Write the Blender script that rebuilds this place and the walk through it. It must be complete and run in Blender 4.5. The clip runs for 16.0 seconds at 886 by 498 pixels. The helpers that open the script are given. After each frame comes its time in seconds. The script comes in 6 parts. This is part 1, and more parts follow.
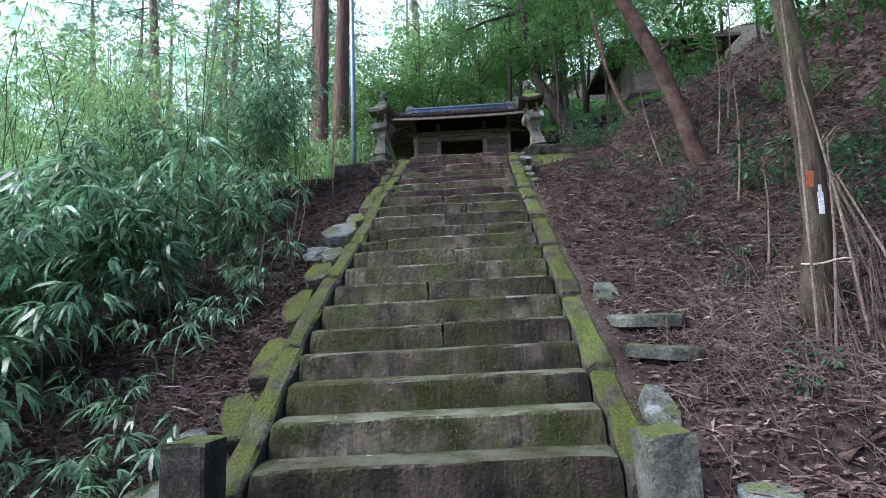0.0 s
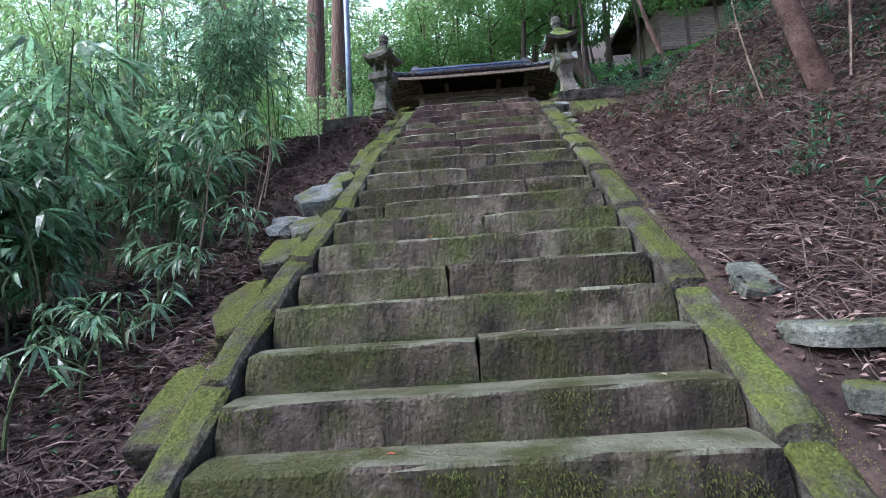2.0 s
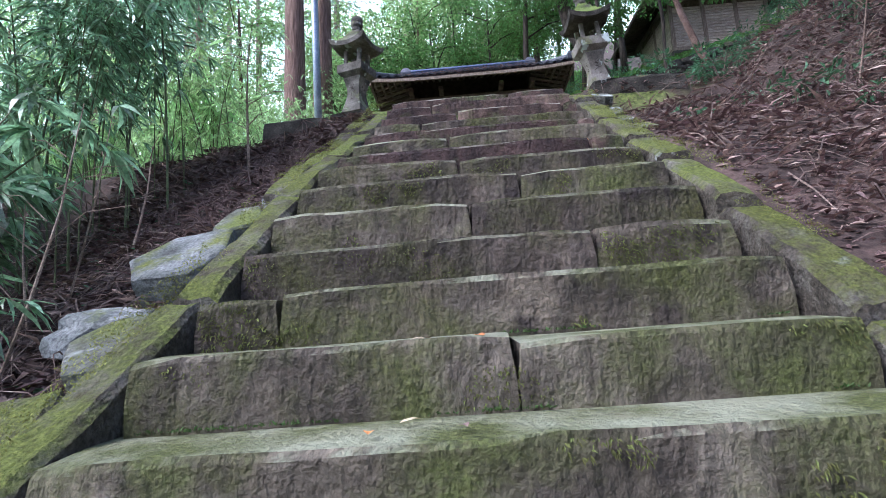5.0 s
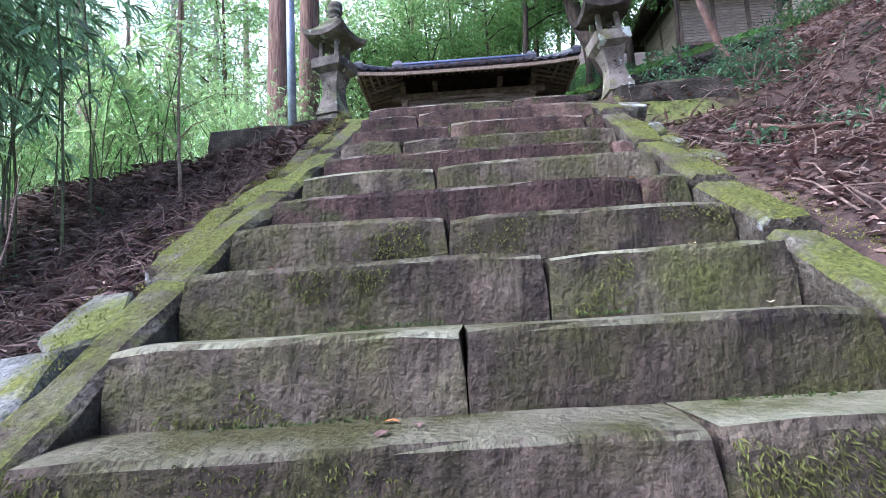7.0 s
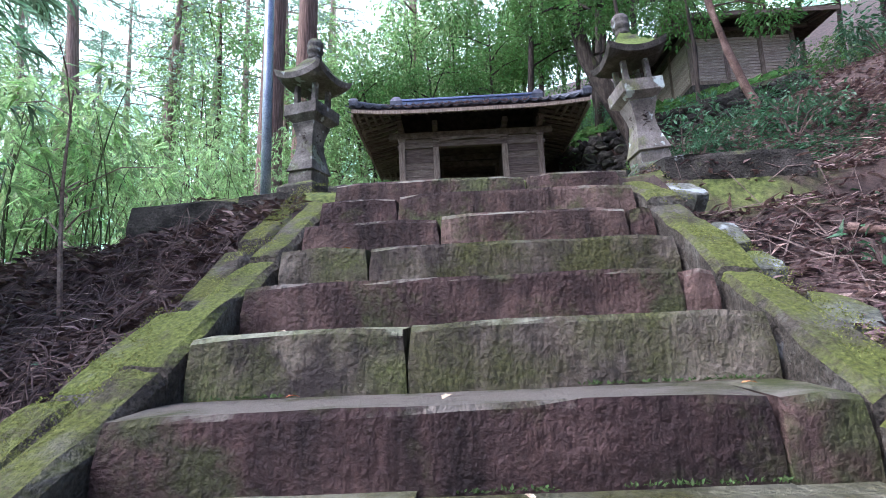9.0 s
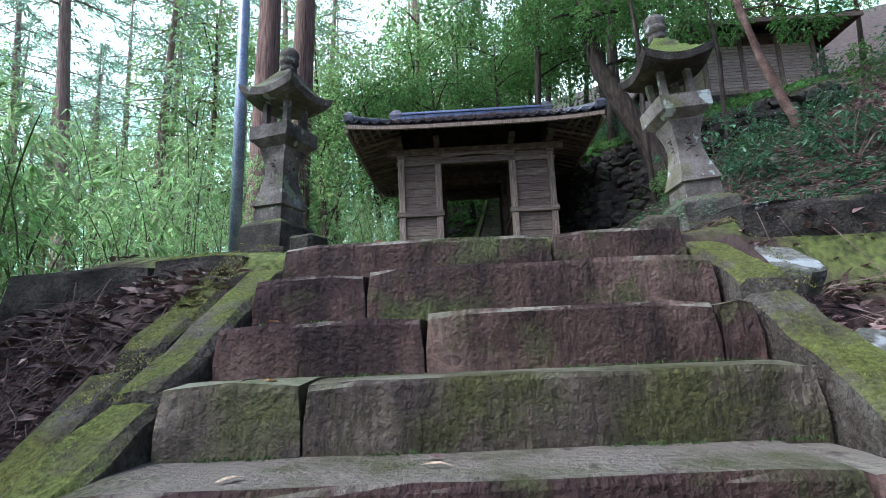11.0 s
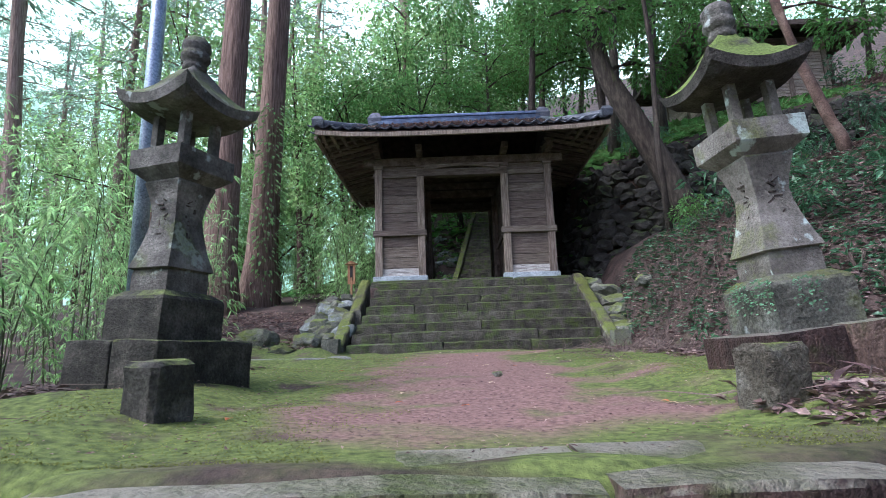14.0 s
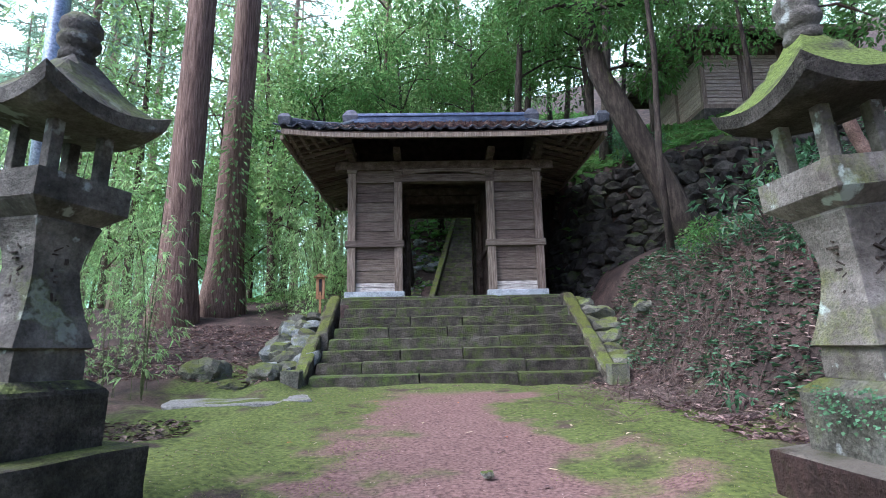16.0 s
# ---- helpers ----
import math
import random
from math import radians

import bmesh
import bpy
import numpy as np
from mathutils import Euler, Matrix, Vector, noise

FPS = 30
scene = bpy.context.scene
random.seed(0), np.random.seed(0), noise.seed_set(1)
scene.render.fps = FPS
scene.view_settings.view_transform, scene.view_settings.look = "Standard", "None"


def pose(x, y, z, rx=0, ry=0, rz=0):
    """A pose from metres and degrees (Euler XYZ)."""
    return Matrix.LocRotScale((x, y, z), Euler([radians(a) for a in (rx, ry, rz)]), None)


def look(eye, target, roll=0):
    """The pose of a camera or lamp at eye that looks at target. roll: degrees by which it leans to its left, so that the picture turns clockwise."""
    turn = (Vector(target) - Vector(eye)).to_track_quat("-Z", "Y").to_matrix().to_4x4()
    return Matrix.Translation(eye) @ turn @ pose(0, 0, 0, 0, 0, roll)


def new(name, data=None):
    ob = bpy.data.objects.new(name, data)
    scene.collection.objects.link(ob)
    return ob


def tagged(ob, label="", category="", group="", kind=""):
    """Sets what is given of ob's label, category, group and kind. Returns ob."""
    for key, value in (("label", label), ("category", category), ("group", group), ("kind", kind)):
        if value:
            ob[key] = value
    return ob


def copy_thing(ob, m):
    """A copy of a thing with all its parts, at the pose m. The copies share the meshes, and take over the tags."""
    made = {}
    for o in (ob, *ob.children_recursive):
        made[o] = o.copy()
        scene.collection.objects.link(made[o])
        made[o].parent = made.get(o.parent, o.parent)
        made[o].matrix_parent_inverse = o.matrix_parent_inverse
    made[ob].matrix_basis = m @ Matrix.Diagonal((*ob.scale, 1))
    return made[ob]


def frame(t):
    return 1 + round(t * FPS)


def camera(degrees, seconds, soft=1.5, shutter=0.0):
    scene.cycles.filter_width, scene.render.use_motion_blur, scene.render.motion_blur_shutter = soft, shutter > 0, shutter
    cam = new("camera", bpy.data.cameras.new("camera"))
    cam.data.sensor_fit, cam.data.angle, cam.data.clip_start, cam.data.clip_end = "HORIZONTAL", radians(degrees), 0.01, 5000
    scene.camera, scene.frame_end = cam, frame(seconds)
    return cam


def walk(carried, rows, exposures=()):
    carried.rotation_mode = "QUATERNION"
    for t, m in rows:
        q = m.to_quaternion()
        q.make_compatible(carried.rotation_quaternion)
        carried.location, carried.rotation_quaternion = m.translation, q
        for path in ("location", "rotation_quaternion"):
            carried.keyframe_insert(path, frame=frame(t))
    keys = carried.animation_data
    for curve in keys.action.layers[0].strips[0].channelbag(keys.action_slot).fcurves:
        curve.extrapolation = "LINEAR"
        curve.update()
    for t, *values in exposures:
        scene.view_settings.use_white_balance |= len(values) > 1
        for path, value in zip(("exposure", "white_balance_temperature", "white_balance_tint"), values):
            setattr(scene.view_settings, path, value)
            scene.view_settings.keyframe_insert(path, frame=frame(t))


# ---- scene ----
cam = camera(79.4, 16.0, soft=0.4)
METRES, EYE, TILT, LEAN, TURN = 11.4, 0.95, -3.8, 0.0, 1.3
ROWS = [
    (0.0, 0.0, 0.0, 0.0, 0.66, 13.15, 2.82),
    (0.5, -0.0026, 0.0369, 0.0102, 1.23, 12.31, 3.1),
    (1.0, -0.0062, 0.0837, 0.0191, 1.18, 11.59, 3.61),
    (1.5, -0.0079, 0.1323, 0.0258, 1.45, 10.92, 3.54),
    (2.0, -0.0118, 0.1817, 0.0344, 1.71, 10.84, 3.53),
    (2.5, -0.0122, 0.2307, 0.0451, 1.72, 11.26, 3.35),
    (3.0, -0.0128, 0.279, 0.0574, 2.21, 11.5, 3.18),
    (3.5, -0.013, 0.321, 0.0724, 2.23, 12.18, 3.43),
    (4.0, -0.0077, 0.35, 0.0897, 1.93, 12.48, 4.25),
    (6.5, -0.0006, 0.4664, 0.1659, 0.94, 11.04, 3.55),
    (7.0, 0.0023, 0.4917, 0.1836, 0.88, 11.05, 3.48),
    (7.5, 0.0028, 0.515, 0.2037, 0.82, 11.68, 3.17),
    (8.0, 0.007, 0.5403, 0.2204, 0.3, 12.44, 2.86),
    (8.5, 0.0105, 0.5625, 0.2414, 0.51, 13.34, 2.64),
    (11.0, 0.0202, 0.6688, 0.317, 1.31, 14.95, 2.4),
    (11.5, 0.0218, 0.6843, 0.3304, 1.41, 15.46, 2.73),
    (12.0, 0.0215, 0.7061, 0.3433, 1.28, 15.36, 3.01),
    (12.5, 0.0253, 0.7296, 0.357, 1.23, 15.06, 2.64),
    (13.0, 0.0262, 0.7491, 0.3715, 1.06, 15.35, 2.45),
    (13.5, 0.0262, 0.7713, 0.3861, 0.51, 15.02, 1.85),
    (14.0, 0.0332, 0.7895, 0.4003, -0.17, 14.69, 1.81),
    (14.5, 0.0334, 0.8053, 0.4102, -0.83, 14.59, 1.86),
    (15.0, 0.0316, 0.8269, 0.4253, -1.46, 14.35, 1.6),
    (15.5, 0.0369, 0.8472, 0.4392, -2.06, 14.27, 1.69),
    (16.0, 0.0367, 0.8657, 0.4534, -2.52, 14.1, 1.33),
]
KELVIN = 5450
STOPS = [(0.0, 0.38, 17), (2.5, 0.68, 20), (4.2, 0.74, 21), (6.5, 1.22, 27), (7.5, 1.32, 28), (8.5, 1.18, 28), (11.0, 0.6, 19), (14.5, 0.7, 20), (16.0, 0.78, 21)]
walk(cam, [(t, pose(0, 0, EYE, TILT, LEAN, TURN) @ pose(METRES * x, METRES * y, METRES * z, 90 + pitch, roll, yaw)) for t, x, y, z, yaw, pitch, roll in ROWS],
     exposures=[(t, stops, KELVIN, tint) for t, stops, tint in STOPS])

# ---- world, sun and exposure ----
world = bpy.data.worlds.new("overcast_sky")
scene.world = world
world.use_nodes = True
wn = world.node_tree
sky = wn.nodes.new("ShaderNodeTexSky")
sky.sky_type, sky.sun_disc = "NISHITA", False
sky.sun_elevation, sky.sun_rotation = radians(50), radians(-116)
sky.air_density, sky.dust_density, sky.ozone_density = 1.0, 5.0, 1.0
wn.nodes["Background"].inputs[1].default_value = 0.15
wn.links.new(sky.outputs[0], wn.nodes["Background"].inputs[0])
sun_data = bpy.data.lights.new("sun", "SUN")
sun_data.energy, sun_data.angle, sun_data.color = 2.0, radians(40), (1.0, 0.99, 0.97)
sun = new("sun", sun_data)
sun.matrix_world = look((-9.2, 3.6, 14.0), (0, 8, 2))


# ---- materials ----
def material(name, colours, scale=4.0, detail=8.0, rough=0.9, bump=0.3, bump_scale=30.0, spots=None, moss=None, vary=0.0, streak=None, metal=0.0, leaf=0.0, top=None, chisel=None, speck=0.85, drip=0.0):
    """colours: dark, mid, light. spots: (colour, scale, threshold). moss: (colour, scale, low, high, upness). streak: stretch along x, y, z."""
    m = bpy.data.materials.new(name)
    m.use_nodes = True
    nt = m.node_tree
    N, L = nt.nodes, nt.links
    bsdf = N["Principled BSDF"]
    bsdf.inputs["Roughness"].default_value = rough
    bsdf.inputs["Metallic"].default_value = metal
    bsdf.inputs["Specular IOR Level"].default_value = 0.3
    tc = N.new("ShaderNodeTexCoord")
    geo = N.new("ShaderNodeNewGeometry")
    vec = tc.outputs["Object"]
    if streak:
        mp = N.new("ShaderNodeMapping")
        mp.inputs["Scale"].default_value = streak
        L.new(vec, mp.inputs[0])
        vec = mp.outputs[0]
    info = N.new("ShaderNodeObjectInfo")
    add = N.new("ShaderNodeVectorMath")
    mul = N.new("ShaderNodeMath")
    mul.operation = "MULTIPLY"
    mul.inputs[1].default_value = 17.0
    L.new(info.outputs["Random"], mul.inputs[0])
    L.new(vec, add.inputs[0])
    L.new(mul.outputs[0], add.inputs[1])
    vec = add.outputs[0]

    def noise_node(s, d=detail, r=0.6):
        n = N.new("ShaderNodeTexNoise")
        n.inputs["Scale"].default_value, n.inputs["Detail"].default_value, n.inputs["Roughness"].default_value = s, d, r
        L.new(vec, n.inputs["Vector"])
        return n.outputs["Fac"]

    def ramp(fac, stops):
        r = N.new("ShaderNodeValToRGB")
        while len(r.color_ramp.elements) < len(stops):
            r.color_ramp.elements.new(0.5)
        for e, (p, c) in zip(r.color_ramp.elements, stops):
            e.position, e.color = p, (*c, 1)
        L.new(fac, r.inputs[0])
        return r.outputs[0]

    def mix(fac, a, b):
        x = N.new("ShaderNodeMix")
        x.data_type = "RGBA"
        L.new(fac, x.inputs[0])
        for sock, v in ((6, a), (7, b)):
            if isinstance(v, tuple):
                x.inputs[sock].default_value = (*v, 1)
            else:
                L.new(v, x.inputs[sock])
        return x.outputs[2]

    col = ramp(noise_node(scale), [(0.32, colours[0]), (0.5, colours[1]), (0.68, colours[2])])
    fine = ramp(noise_node(scale * 11, 5, 0.7), [(0.3, (0.32, 0.32, 0.32)), (0.68, (1.6, 1.6, 1.6))])
    m2 = N.new("ShaderNodeMix")
    m2.data_type, m2.blend_type = "RGBA", "MULTIPLY"
    m2.inputs[0].default_value = speck
    L.new(col, m2.inputs[6])
    L.new(fine, m2.inputs[7])
    col = m2.outputs[2]
    if drip:
        dm = N.new("ShaderNodeMapping")
        dm.inputs["Scale"].default_value = (7, 7, 0.9)
        L.new(vec, dm.inputs[0])
        dn = N.new("ShaderNodeTexNoise")
        dn.inputs["Scale"].default_value, dn.inputs["Detail"].default_value, dn.inputs["Roughness"].default_value = 1.0, 5, 0.6
        L.new(dm.outputs[0], dn.inputs["Vector"])
        m3 = N.new("ShaderNodeMix")
        m3.data_type, m3.blend_type = "RGBA", "MULTIPLY"
        m3.inputs[0].default_value = drip
        L.new(col, m3.inputs[6])
        L.new(ramp(dn.outputs["Fac"], [(0.36, (0.3, 0.28, 0.27)), (0.5, (1, 1, 1)), (0.68, (1.45, 1.42, 1.35))]), m3.inputs[7])
        col = m3.outputs[2]
    if spots:
        c, s, th = spots
        f = ramp(noise_node(s, 5, 0.55), [(th, (0, 0, 0)), (th + 0.05, (1, 1, 1))])
        col = mix(f, col, c)
    # top: upward faces turn to this colour, broken up by noise
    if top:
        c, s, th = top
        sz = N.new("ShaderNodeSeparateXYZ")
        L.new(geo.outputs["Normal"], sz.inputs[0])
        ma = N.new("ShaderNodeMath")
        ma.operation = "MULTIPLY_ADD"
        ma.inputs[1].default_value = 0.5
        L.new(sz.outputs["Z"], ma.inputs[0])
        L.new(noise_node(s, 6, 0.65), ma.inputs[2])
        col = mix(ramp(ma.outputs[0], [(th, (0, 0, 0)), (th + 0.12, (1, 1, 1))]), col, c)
    if moss:
        c, s, lo, hi, up = moss
        sep = N.new("ShaderNodeSeparateXYZ")
        L.new(geo.outputs["Normal"], sep.inputs[0])
        mu = N.new("ShaderNodeMath")
        mu.operation = "MULTIPLY_ADD"
        mu.inputs[1].default_value = up
        L.new(sep.outputs["Z"], mu.inputs[0])
        L.new(noise_node(s, 7, 0.65), mu.inputs[2])
        f = ramp(mu.outputs[0], [(lo, (0, 0, 0)), (hi, (1, 1, 1))])
        mc = ramp(noise_node(60.0, 3), [(0.3, tuple(0.5 * v for v in c)), (0.7, tuple(1.35 * v for v in c))])
        col = mix(f, col, mc)
    if vary:
        hs = N.new("ShaderNodeHueSaturation")
        src = info.outputs["Random"] if leaf == 0 else geo.outputs["Random Per Island"]
        mr = N.new("ShaderNodeMapRange")
        mr.inputs[3].default_value, mr.inputs[4].default_value = 1 - vary, 1 + vary
        L.new(src, mr.inputs[0])
        L.new(mr.outputs[0], hs.inputs["Value"])
        mh = N.new("ShaderNodeMapRange")
        mh.inputs[3].default_value, mh.inputs[4].default_value = 0.5 - vary * 0.05, 0.5 + vary * 0.05
        L.new(src, mh.inputs[0])
        L.new(mh.outputs[0], hs.inputs["Hue"])
        L.new(col, hs.inputs["Color"])
        col = hs.outputs[0]
    L.new(col, bsdf.inputs["Base Color"])
    if bump:
        bp = N.new("ShaderNodeBump")
        bp.inputs["Strength"].default_value, bp.inputs["Distance"].default_value = bump, 0.045
        h = noise_node(bump_scale, 6)
        if chisel:
            cm = N.new("ShaderNodeMapping")
            cm.inputs["Scale"].default_value = chisel
            L.new(vec, cm.inputs[0])
            cn = N.new("ShaderNodeTexNoise")
            cn.inputs["Scale"].default_value, cn.inputs["Detail"].default_value = 1.0, 5
            L.new(cm.outputs[0], cn.inputs["Vector"])
            av = N.new("ShaderNodeMath")
            av.operation = "ADD"
            L.new(cn.outputs["Fac"], av.inputs[0])
            L.new(h, av.inputs[1])
            h = av.outputs[0]
        L.new(h, bp.inputs["Height"])
        L.new(bp.outputs[0], bsdf.inputs["Normal"])
    if leaf:
        tr = N.new("ShaderNodeBsdfTranslucent")
        L.new(col, tr.inputs[0])
        ms = N.new("ShaderNodeMixShader")
        ms.inputs[0].default_value = leaf
        L.new(bsdf.outputs[0], ms.inputs[1])
        L.new(tr.outputs[0], ms.inputs[2])
        L.new(ms.outputs[0], N["Material Output"].inputs[0])
    return m


MOSS = (0.17, 0.2, 0.035)
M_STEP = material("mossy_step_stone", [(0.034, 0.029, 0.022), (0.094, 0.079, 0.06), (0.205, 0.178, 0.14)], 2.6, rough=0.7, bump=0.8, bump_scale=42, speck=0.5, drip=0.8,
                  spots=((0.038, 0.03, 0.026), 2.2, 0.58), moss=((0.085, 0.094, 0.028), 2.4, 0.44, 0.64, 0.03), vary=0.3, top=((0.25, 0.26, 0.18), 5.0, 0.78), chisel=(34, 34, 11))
# Red-brown stone, darkened further to put tree shade into the upper steps.
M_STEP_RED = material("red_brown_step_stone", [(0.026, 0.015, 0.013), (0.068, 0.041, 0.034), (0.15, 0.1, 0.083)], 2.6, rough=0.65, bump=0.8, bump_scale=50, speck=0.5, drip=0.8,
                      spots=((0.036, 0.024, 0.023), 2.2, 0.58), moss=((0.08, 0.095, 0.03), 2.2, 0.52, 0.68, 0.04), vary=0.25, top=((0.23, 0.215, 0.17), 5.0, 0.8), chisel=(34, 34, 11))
M_RAMP = material("moss_covered_slab", [(0.05, 0.043, 0.033), (0.1, 0.09, 0.068), (0.19, 0.185, 0.155)], 5, bump=1.0, bump_scale=45,
                  moss=((0.15, 0.18, 0.04), 3.0, 0.66, 0.84, 0.36), spots=((0.5, 0.55, 0.55), 4.0, 0.7), vary=0.2)
M_RUBBLE = material("lichen_rubble_stone", [(0.075, 0.0825, 0.0675), (0.15, 0.15, 0.12), (0.225, 0.232, 0.203)], 5, bump=0.8, bump_scale=22,
                    spots=((0.55, 0.6, 0.6), 3.5, 0.68), moss=((0.12, 0.145, 0.04), 2.5, 0.55, 0.7, 0.2), vary=0.25)
M_FLAG = material("lichened_flagstone", [(0.06, 0.066, 0.052), (0.13, 0.14, 0.112), (0.22, 0.235, 0.2)], 4, bump=0.7, bump_scale=26,
                  spots=((0.37, 0.42, 0.41), 3.6, 0.6), moss=((0.13, 0.16, 0.04), 3.2, 0.66, 0.82, 0.24), vary=0.2)
M_PALE = material("pale_lichen_stone", [(0.08, 0.09, 0.08), (0.18, 0.2, 0.19), (0.34, 0.37, 0.36)], 5, bump=0.8, bump_scale=20,
                  moss=((0.16, 0.19, 0.04), 3.0, 0.62, 0.75, 0.12), vary=0.15)
M_SOIL = material("forest_soil", [(0.045, 0.03, 0.025), (0.1, 0.065, 0.05), (0.17, 0.11, 0.09)], 3.0, bump=1.0, bump_scale=25)
M_LANTERN = material("weathered_granite", [(0.04, 0.039, 0.033), (0.105, 0.1, 0.086), (0.21, 0.2, 0.178)], 4, speck=0.6, bump=0.5, bump_scale=60,
                     spots=((0.33, 0.37, 0.35), 6.0, 0.6), moss=((0.12, 0.15, 0.04), 3.0, 0.6, 0.8, 0.2), vary=0.1)
M_PLINTH = material("dark_mossy_granite", [(0.018, 0.018, 0.014), (0.045, 0.043, 0.034), (0.11, 0.1, 0.085)], 5, bump=0.6, bump_scale=50,
                    spots=((0.3, 0.34, 0.32), 6.0, 0.69), moss=((0.13, 0.16, 0.045), 4.0, 0.66, 0.84, 0.3), vary=0.12)
# Bark of the far cedars, paled to carry the distance haze in its colour.
M_FARBARK = material("hazed_cedar_bark", [(0.2, 0.14, 0.11), (0.34, 0.25, 0.2), (0.48, 0.38, 0.32)], 5, bump=0.8, bump_scale=14, streak=(5, 5, 0.35), vary=0.15)
M_LANTERN_PALE = material("bleached_granite", [(0.085, 0.08, 0.066), (0.175, 0.163, 0.14), (0.29, 0.28, 0.25)], 3.5, speck=0.5, bump=0.5, bump_scale=60,
                          spots=((0.5, 0.6, 0.56), 5.0, 0.58), moss=((0.17, 0.2, 0.06), 3.0, 0.56, 0.75, 0.22), vary=0.1)
M_MOSSROOF = material("moss_topped_granite", [(0.022, 0.021, 0.017), (0.05, 0.047, 0.04), (0.11, 0.103, 0.09)], 6, bump=0.6, bump_scale=60,
                      moss=((0.15, 0.21, 0.05), 3.5, 0.58, 0.72, 0.36), vary=0.08)
M_WOOD = material("weathered_grey_wood", [(0.09, 0.0675, 0.0525), (0.165, 0.131, 0.105), (0.247, 0.21, 0.173)], 6, rough=0.8, bump=0.5, bump_scale=20,
                  streak=(0.6, 6, 6), vary=0.22)
M_POST = material("weathered_post_wood", [(0.13, 0.1, 0.076), (0.24, 0.19, 0.148), (0.36, 0.3, 0.245)], 6, rough=0.8, bump=0.5, bump_scale=20,
                  streak=(6, 6, 0.6), vary=0.12)
# Darker wood with shade put into its colour, for covered and rear parts.
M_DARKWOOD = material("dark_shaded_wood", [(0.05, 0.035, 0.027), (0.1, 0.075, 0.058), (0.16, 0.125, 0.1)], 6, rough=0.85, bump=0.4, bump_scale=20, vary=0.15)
M_SILL = material("pale_blue_grey_sill", [(0.3, 0.34, 0.37), (0.42, 0.47, 0.5), (0.55, 0.6, 0.63)], 5, bump=0.2)
M_PEEL = material("peeling_white_board", [(0.25, 0.21, 0.18), (0.5, 0.47, 0.43), (0.66, 0.64, 0.6)], 7, bump=0.3, streak=(0.8, 5, 5), vary=0.12)
M_TILE = material("blue_grey_roof_tile", [(0.05, 0.055, 0.07), (0.095, 0.105, 0.13), (0.16, 0.175, 0.21)], 6, rough=0.45, bump=0.2, vary=0.25)
M_RIDGE = material("blue_ridge_tile", [(0.06, 0.08, 0.14), (0.1, 0.14, 0.24), (0.17, 0.22, 0.33)], 6, rough=0.4, bump=0.2, vary=0.15)
M_LITTER = material("dry_leaf_litter", [(0.085, 0.055, 0.05), (0.2, 0.13, 0.115), (0.4, 0.3, 0.27)], 5, rough=0.6, bump=0.0, vary=0.6, leaf=0.15)
# Darker copy of the litter: the bamboo's shade is put into its colour.
M_LITTER_SHADE = material("shaded_leaf_litter", [(0.045, 0.03, 0.026), (0.1, 0.066, 0.056), (0.24, 0.17, 0.148)], 5, rough=0.55, bump=0.0, vary=0.6, leaf=0.1)
M_TWIG = material("dead_twig", [(0.06, 0.042, 0.036), (0.12, 0.088, 0.075), (0.2, 0.155, 0.135)], 5, bump=0.3, vary=0.3)
M_ORANGE = material("fallen_orange_leaf", [(0.4, 0.14, 0.05), (0.55, 0.2, 0.07), (0.65, 0.35, 0.16)], 9, bump=0.0, vary=0.3)
M_CREAM = material("fallen_cream_leaf", [(0.45, 0.36, 0.22), (0.6, 0.5, 0.33), (0.7, 0.62, 0.45)], 9, bump=0.0, vary=0.2)
M_BARK = material("red_cedar_bark", [(0.115, 0.075, 0.058), (0.26, 0.175, 0.135), (0.42, 0.3, 0.24)], 5, bump=1.0, bump_scale=14, streak=(5, 5, 0.35), vary=0.2)
M_DARKBARK = material("dark_mossy_bark", [(0.028, 0.0224, 0.0182), (0.0595, 0.0476, 0.0385), (0.105, 0.0875, 0.07)], 5, bump=0.9, bump_scale=20, streak=(3, 3, 0.6),
                      moss=((0.1, 0.13, 0.03), 2.0, 0.66, 0.8, 0.1), vary=0.2)
M_MOSSBARK = material("brown_mossy_bark", [(0.05, 0.042, 0.03), (0.115, 0.092, 0.066), (0.2, 0.165, 0.122)], 5, bump=0.9, bump_scale=20, streak=(3, 3, 0.6),
                      moss=((0.1, 0.125, 0.035), 2.2, 0.52, 0.68, 0.05))
M_REDBARK = material("smooth_reddish_bark", [(0.06, 0.038, 0.03), (0.125, 0.08, 0.063), (0.2, 0.14, 0.115)], 5, bump=0.5, bump_scale=20, vary=0.15)
M_CULM = material("bamboo_culm", [(0.05, 0.06, 0.03), (0.09, 0.11, 0.045), (0.15, 0.17, 0.08)], 4, rough=0.5, bump=0.1, vary=0.25)
M_METAL = material("galvanised_pole", [(0.22, 0.27, 0.33), (0.3, 0.36, 0.44), (0.4, 0.46, 0.54)], 5, rough=0.4, bump=0.05, metal=0.6)
M_PLASTER = material("stained_plaster", [(0.38, 0.36, 0.33), (0.52, 0.5, 0.46), (0.64, 0.62, 0.58)], 3, bump=0.3)
M_BOARD = material("pale_house_board", [(0.3, 0.245, 0.19), (0.46, 0.39, 0.32), (0.6, 0.54, 0.47)], 5, bump=0.3, streak=(0.7, 5, 5), vary=0.15)
M_INK = material("black_ink", [(0.02, 0.02, 0.02), (0.03, 0.03, 0.03), (0.05, 0.045, 0.04)], 5, bump=0)
M_SIGN = material("orange_brown_sign_wood", [(0.2, 0.1, 0.05), (0.34, 0.18, 0.09), (0.45, 0.27, 0.15)], 6, bump=0.2, streak=(5, 5, 0.6))
